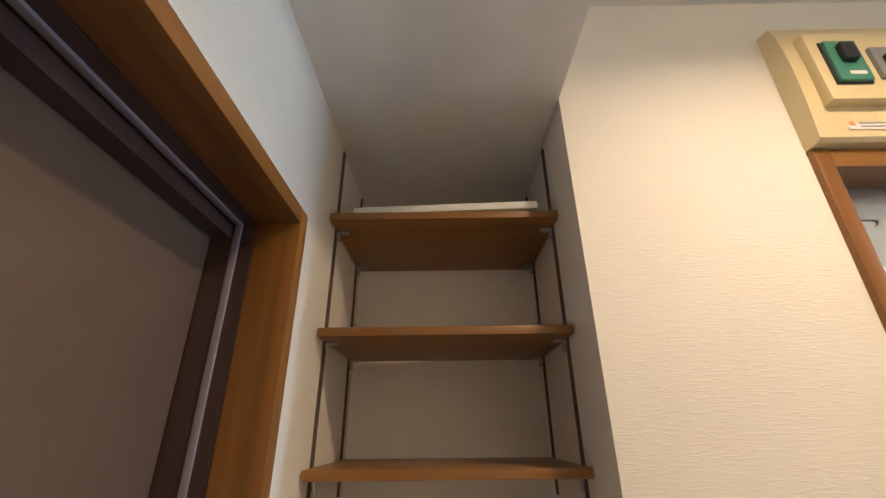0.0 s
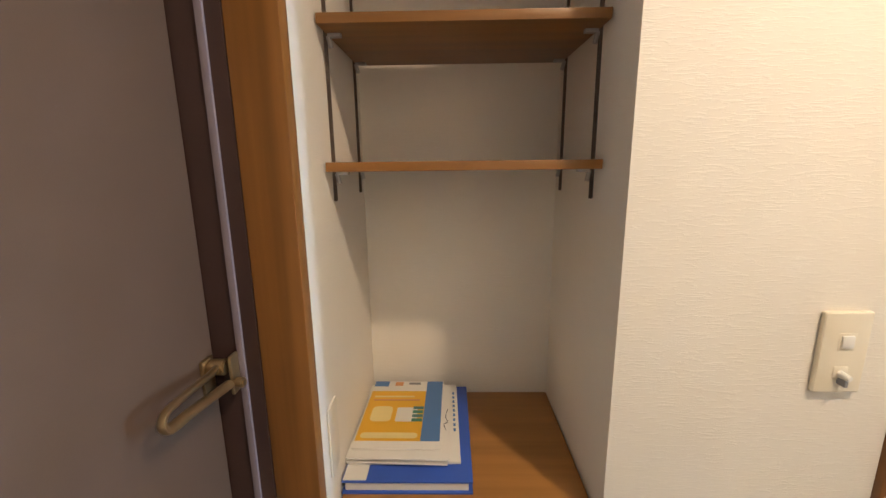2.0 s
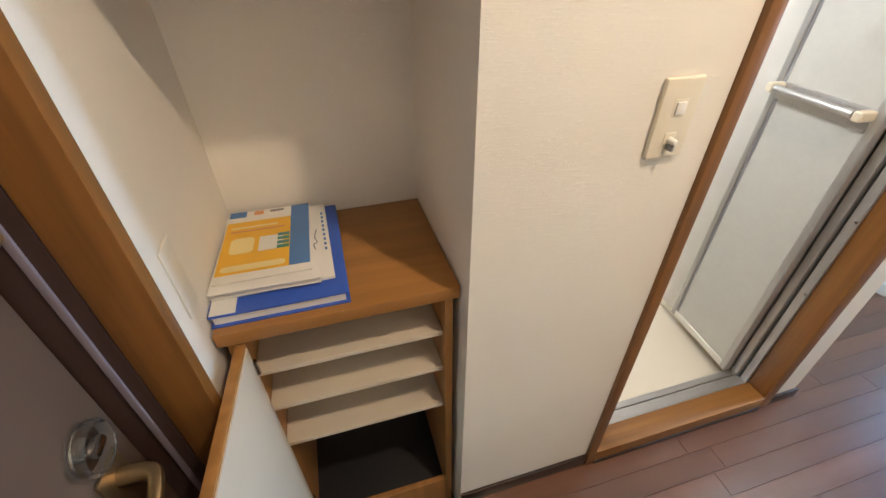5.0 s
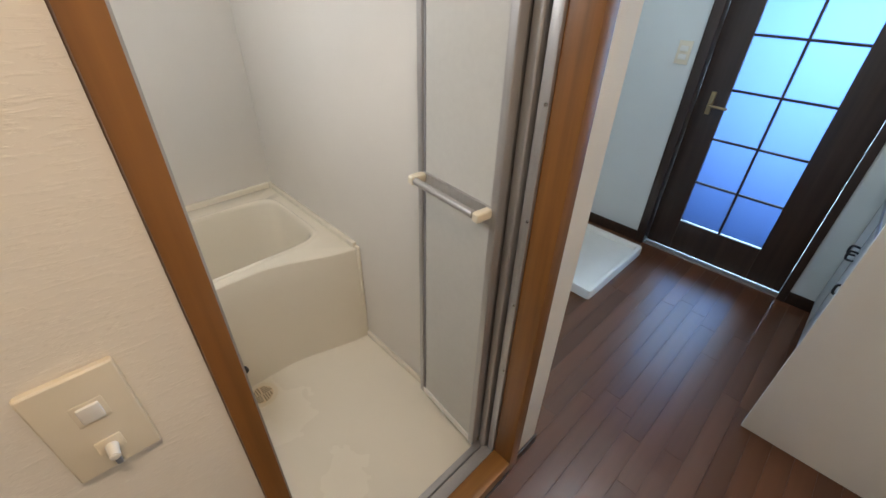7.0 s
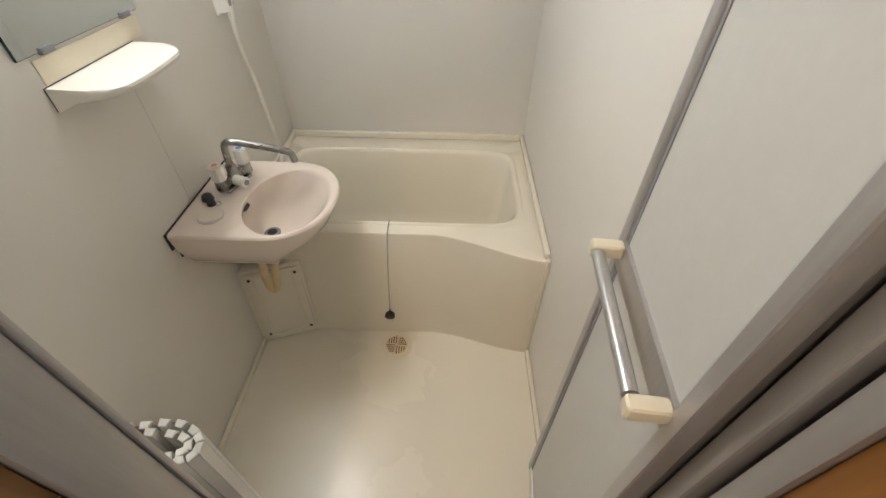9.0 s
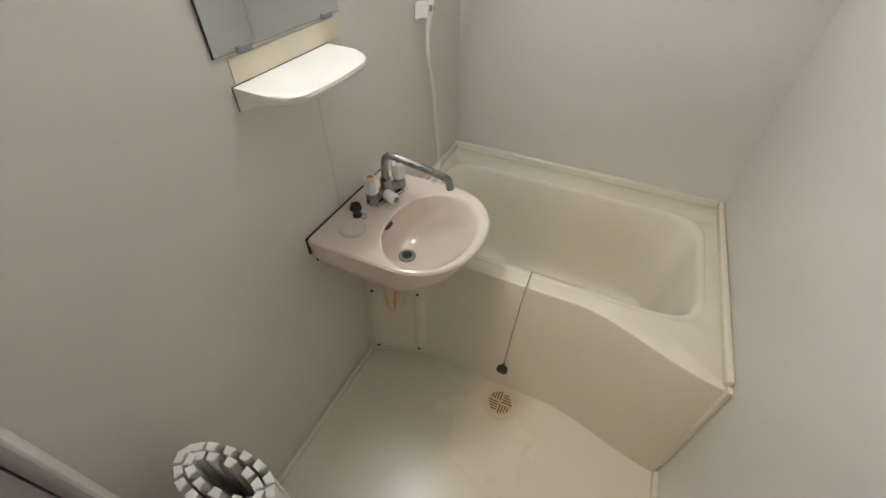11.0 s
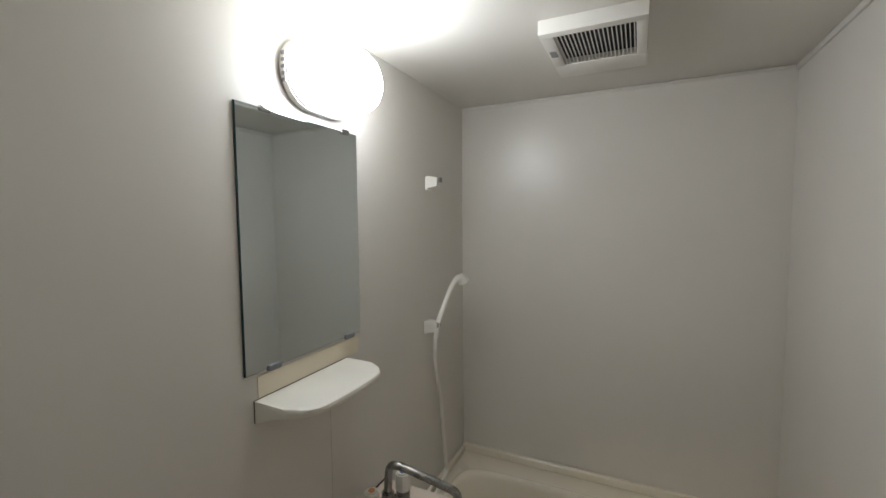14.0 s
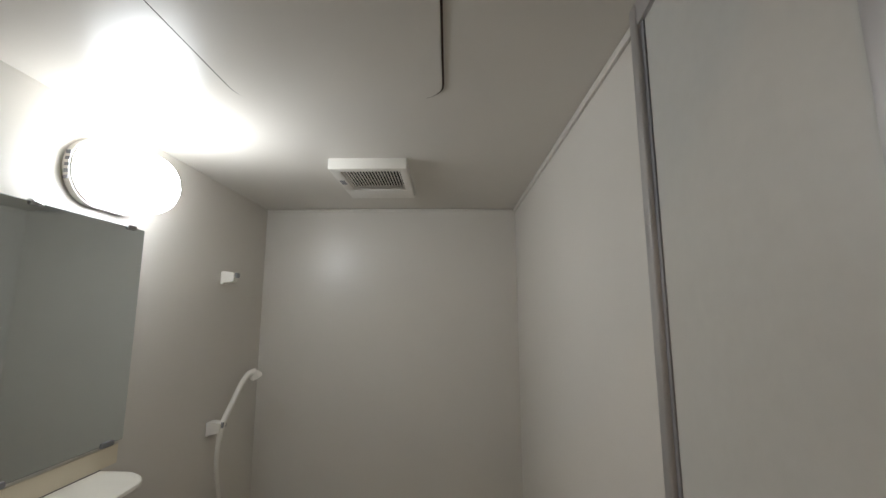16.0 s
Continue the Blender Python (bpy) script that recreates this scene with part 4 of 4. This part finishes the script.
shower_bracket("shower_holder", 2.700, 1.690, "white plastic shower holder, empty")
shower_bracket("shower_holder", 2.680, 1.172, "white plastic shower holder carrying the hand shower")
hs = thing("hand_shower", (1.2, 2.79, 1.15), "white plastic hand shower with its white hose", "hand shower")
sub("handle", tube([(1.196, 2.676, 1.135), (1.200, 2.690, 1.190), (1.208, 2.730, 1.250), (1.216, 2.770, 1.305), (1.226, 2.796, 1.334), (1.242, 2.818, 1.340)], lambda t: 0.0095 + 0.006 * max(0, (t - 0.72) / 0.28), 16), WHITE, hs)
sub("head", turned(rod((0, 0, -0.012), (0, 0, 0.012), 0.024, 0.017, 24, 0.004), pose(1.242, 2.820, 1.330, 22, -22, 0)), WHITE, hs)
sub("spray_face", turned(rod((0, 0, -0.0135), (0, 0, -0.0118), 0.018, seg=24), pose(1.242, 2.820, 1.330, 22, -22, 0)), GREY, hs)
sub("hose", tube([(1.196, 2.676, 1.140), (1.190, 2.682, 1.07), (1.184, 2.705, 1.00), (1.182, 2.738, 0.90), (1.182, 2.762, 0.75), (1.183, 2.782, 0.62), (1.185, 2.780, 0.575), (1.190, 2.72, 0.558), (1.20, 2.58, 0.556), (1.21, 2.46, 0.60), (1.225, 2.42, 0.68), (1.245, 2.335, 0.775)], 0.0075, 12), WHITE, hs, "white shower hose")

# ---- rolled tub lid ----
roll = thing("rolled_bath_lid", (1.37, 1.475, 0.008), "white slatted roll-up bath lid, rolled and standing on end", "bath lid")
cx, cy = 1.370, 1.478
for turn_i, (ax, ay, count) in enumerate(((0.099, 0.043, 17), (0.078, 0.024, 12))):
    for k in range(count):
        a = k * math.tau / count + turn_i * 0.1
        px, py = cx + ax * math.cos(a), cy + ay * math.sin(a) * (1 + 0.12 * math.sin(2 * a))
        tan = math.degrees(math.atan2(ay * math.cos(a), -ax * math.sin(a)))
        b = slab([(-0.0115, -0.008), (0.0115, -0.008), (0.008, 0.007), (-0.008, 0.007)], 0.008, 0.700 + 0.003 * math.sin(k * 2.3), 0.0015)
        sub("slat", turned(b, pose(px, py, 0, 0, 0, tan)), WHITE, roll)
    web = [(cx + (ax + 0.004) * math.cos(a), cy + (ay + 0.004) * math.sin(a) * (1 + 0.12 * math.sin(2 * a))) for a in [j * math.tau / 60 for j in range(60)]]
    loopsw = [[(x, y, z) for x, y in web] for z in (0.01, 0.692)]
    sub("membrane", loft(loopsw, cap=False), PALE, roll)

# ---- washing machine tray ----
tray = thing("washing_machine_tray", (3.72, 1.85, 0.0), "white plastic washing machine tray on the floor", "drip tray")
loops = [[(x, y, z) for x, y in round_rect(3.370 + i, 4.072 - i, 1.530 + i, 2.170 - i, 0.022)] for i, z in ((0.0, 0.0), (0.0, 0.055), (0.003, 0.060), (0.022, 0.060), (0.028, 0.054), (0.036, 0.030), (0.20, 0.028))]
sub("basin", loft(loops), WHITE, tray)
sub("drain", rod((3.95, 2.05, 0.029), (3.95, 2.05, 0.036), 0.05, seg=24, bev=0.002), GREY, tray)

# ---- glazed room door ----
gf = thing("door_frame_room", (4.25, 1.18, 0.0), "dark brown wooden frame around the glazed door", "door frame", "", "structure")
sub("jamb", box(4.205, 4.345, 1.585, 1.640, 0.0, 2.03, 0.002), DARKD, gf)
sub("jamb", box(4.205, 4.345, 0.735, 0.775, 0.0, 2.03, 0.002), DARKD, gf)
sub("head", box(4.205, 4.345, 0.735, 1.640, 2.03, 2.07, 0.002), DARKD, gf)
sub("threshold", box(4.225, 4.265, 0.775, 1.585, -0.004, 0.010, 0.002), ALU, gf, "pale metal threshold strip")
gd = thing("door_room", (4.30, 1.18, 0.0), "dark brown wooden door with frosted glass panes, closed", "door", "", "structure")
sub("stile", box(4.280, 4.316, 1.425, 1.583, 0.012, 2.028, 0.002), DARKD, gd)
sub("stile", box(4.280, 4.316, 0.777, 0.958, 0.012, 2.028, 0.002), DARKD, gd)
sub("bottom_rail", box(4.280, 4.316, 0.958, 1.425, 0.012, 0.226, 0.002), DARKD, gd)
sub("top_rail", box(4.280, 4.316, 0.958, 1.425, 1.880, 2.028, 0.002), DARKD, gd)
zs = [0.226 + 0.2757 * k for k in range(7)]
for z in zs[1:-1]:
    sub("glazing_bar", box(4.284, 4.312, 0.958, 1.425, z - 0.006, z + 0.006, 0.001), DARKD, gd)
sub("glazing_bar", box(4.2835, 4.3125, 1.1855, 1.1975, 0.226, 1.880, 0.001), DARKD, gd)
for r in range(6):
    for y0, y1 in ((0.958, 1.1855), (1.1975, 1.425)):
        p = sub("pane", box(4.296, 4.300, y0, y1, zs[r] + 0.006, zs[r + 1] - 0.006), GLASS, gd, "frosted glass pane")
        p.visible_shadow = False
dh = sub("handle", tube([(4.262, 1.500, 0.965), (4.235, 1.500, 0.965), (4.230, 1.485, 0.965), (4.232, 1.40, 0.962)], 0.007), BRONZE, gd, "brass lever handle")
sub("rose", box(4.262, 4.280, 1.488, 1.513, 0.91, 1.035, 0.004), BRONZE, dh)
s2 = thing("wall_switch", (4.22, 1.71, 1.22), "white double switch plate on the pale wall", "light switch")
sub("plate", box(4.212, 4.2195, 1.675, 1.748, 1.155, 1.275, 0.003), IVORY, s2)
sub("rocker", box(4.208, 4.2125, 1.690, 1.733, 1.222, 1.250, 0.002), WHITE, s2)
sub("rocker", box(4.208, 4.2125, 1.690, 1.733, 1.180, 1.208, 0.002), WHITE, s2)

# ---- kitchen unit ----
ku = thing("kitchen_unit", (3.68, 0.37, 0.0), "compact kitchen unit with pale fronts and a steel worktop", "kitchen unit")
sub("plinth", box(3.154, 4.205, 0.15, 0.575, 0.0, 0.085, 0.002), DARKW, ku)
sub("body", box(3.154, 4.205, 0.105, 0.600, 0.085, 0.790), KITCH, ku)
for k in range(3):
    x0 = 3.160 + k * 0.348
    d = sub("door", box(x0, x0 + 0.343, 0.601, 0.620, 0.095, 0.770, 0.003), KITCH, ku)
    hx = x0 + (0.03 if k == 2 else 0.313)
    sub("handle", tube([(hx, 0.620, 0.545), (hx, 0.648, 0.545), (hx, 0.648, 0.585), (hx, 0.620, 0.585)], 0.005, n=3), BLACK, d, "black bow handle")
    sub("edge_strip", box(x0 + 0.338, x0 + 0.343, 0.6205, 0.622, 0.10, 0.765), ALU, d)
kw = thing("worktop", (3.68, 0.37, 0.79), "stainless steel kitchen worktop with a rolled edge", "worktop")
sub("top", box(3.154, 4.206, 0.102, 0.640, 0.790, 0.822, 0.006, 3), ALU, kw)

# ---- floorboards, last ----
FW = 0.0757
plank_cache = {}
rr = random.Random(4)
y = 0.10
row = 0
while y < 2.30:
    y1 = y + FW
    x_start = 1.136 if y1 < 1.25 else 2.422
    x = x_start - rr.uniform(0, 0.8)
    while x < 4.30:
        a, e = max(x, x_start), min(x + 0.909, 4.30)
        if e - a > 0.02:
            key = (round(e - a, 3),)
            if key not in plank_cache:
                plank_cache[key] = mesh_of("plank", box(0.0003, e - a - 0.0003, 0.0003, FW - 0.0003, -0.0038, 0.0, 0.0005, 1), FLOORW)
            pl = new("plank", plank_cache[key])
            pl.parent = floor
            pl.location = (a, y, 0.0)
        x += 0.909
    y = y1
    row += 1
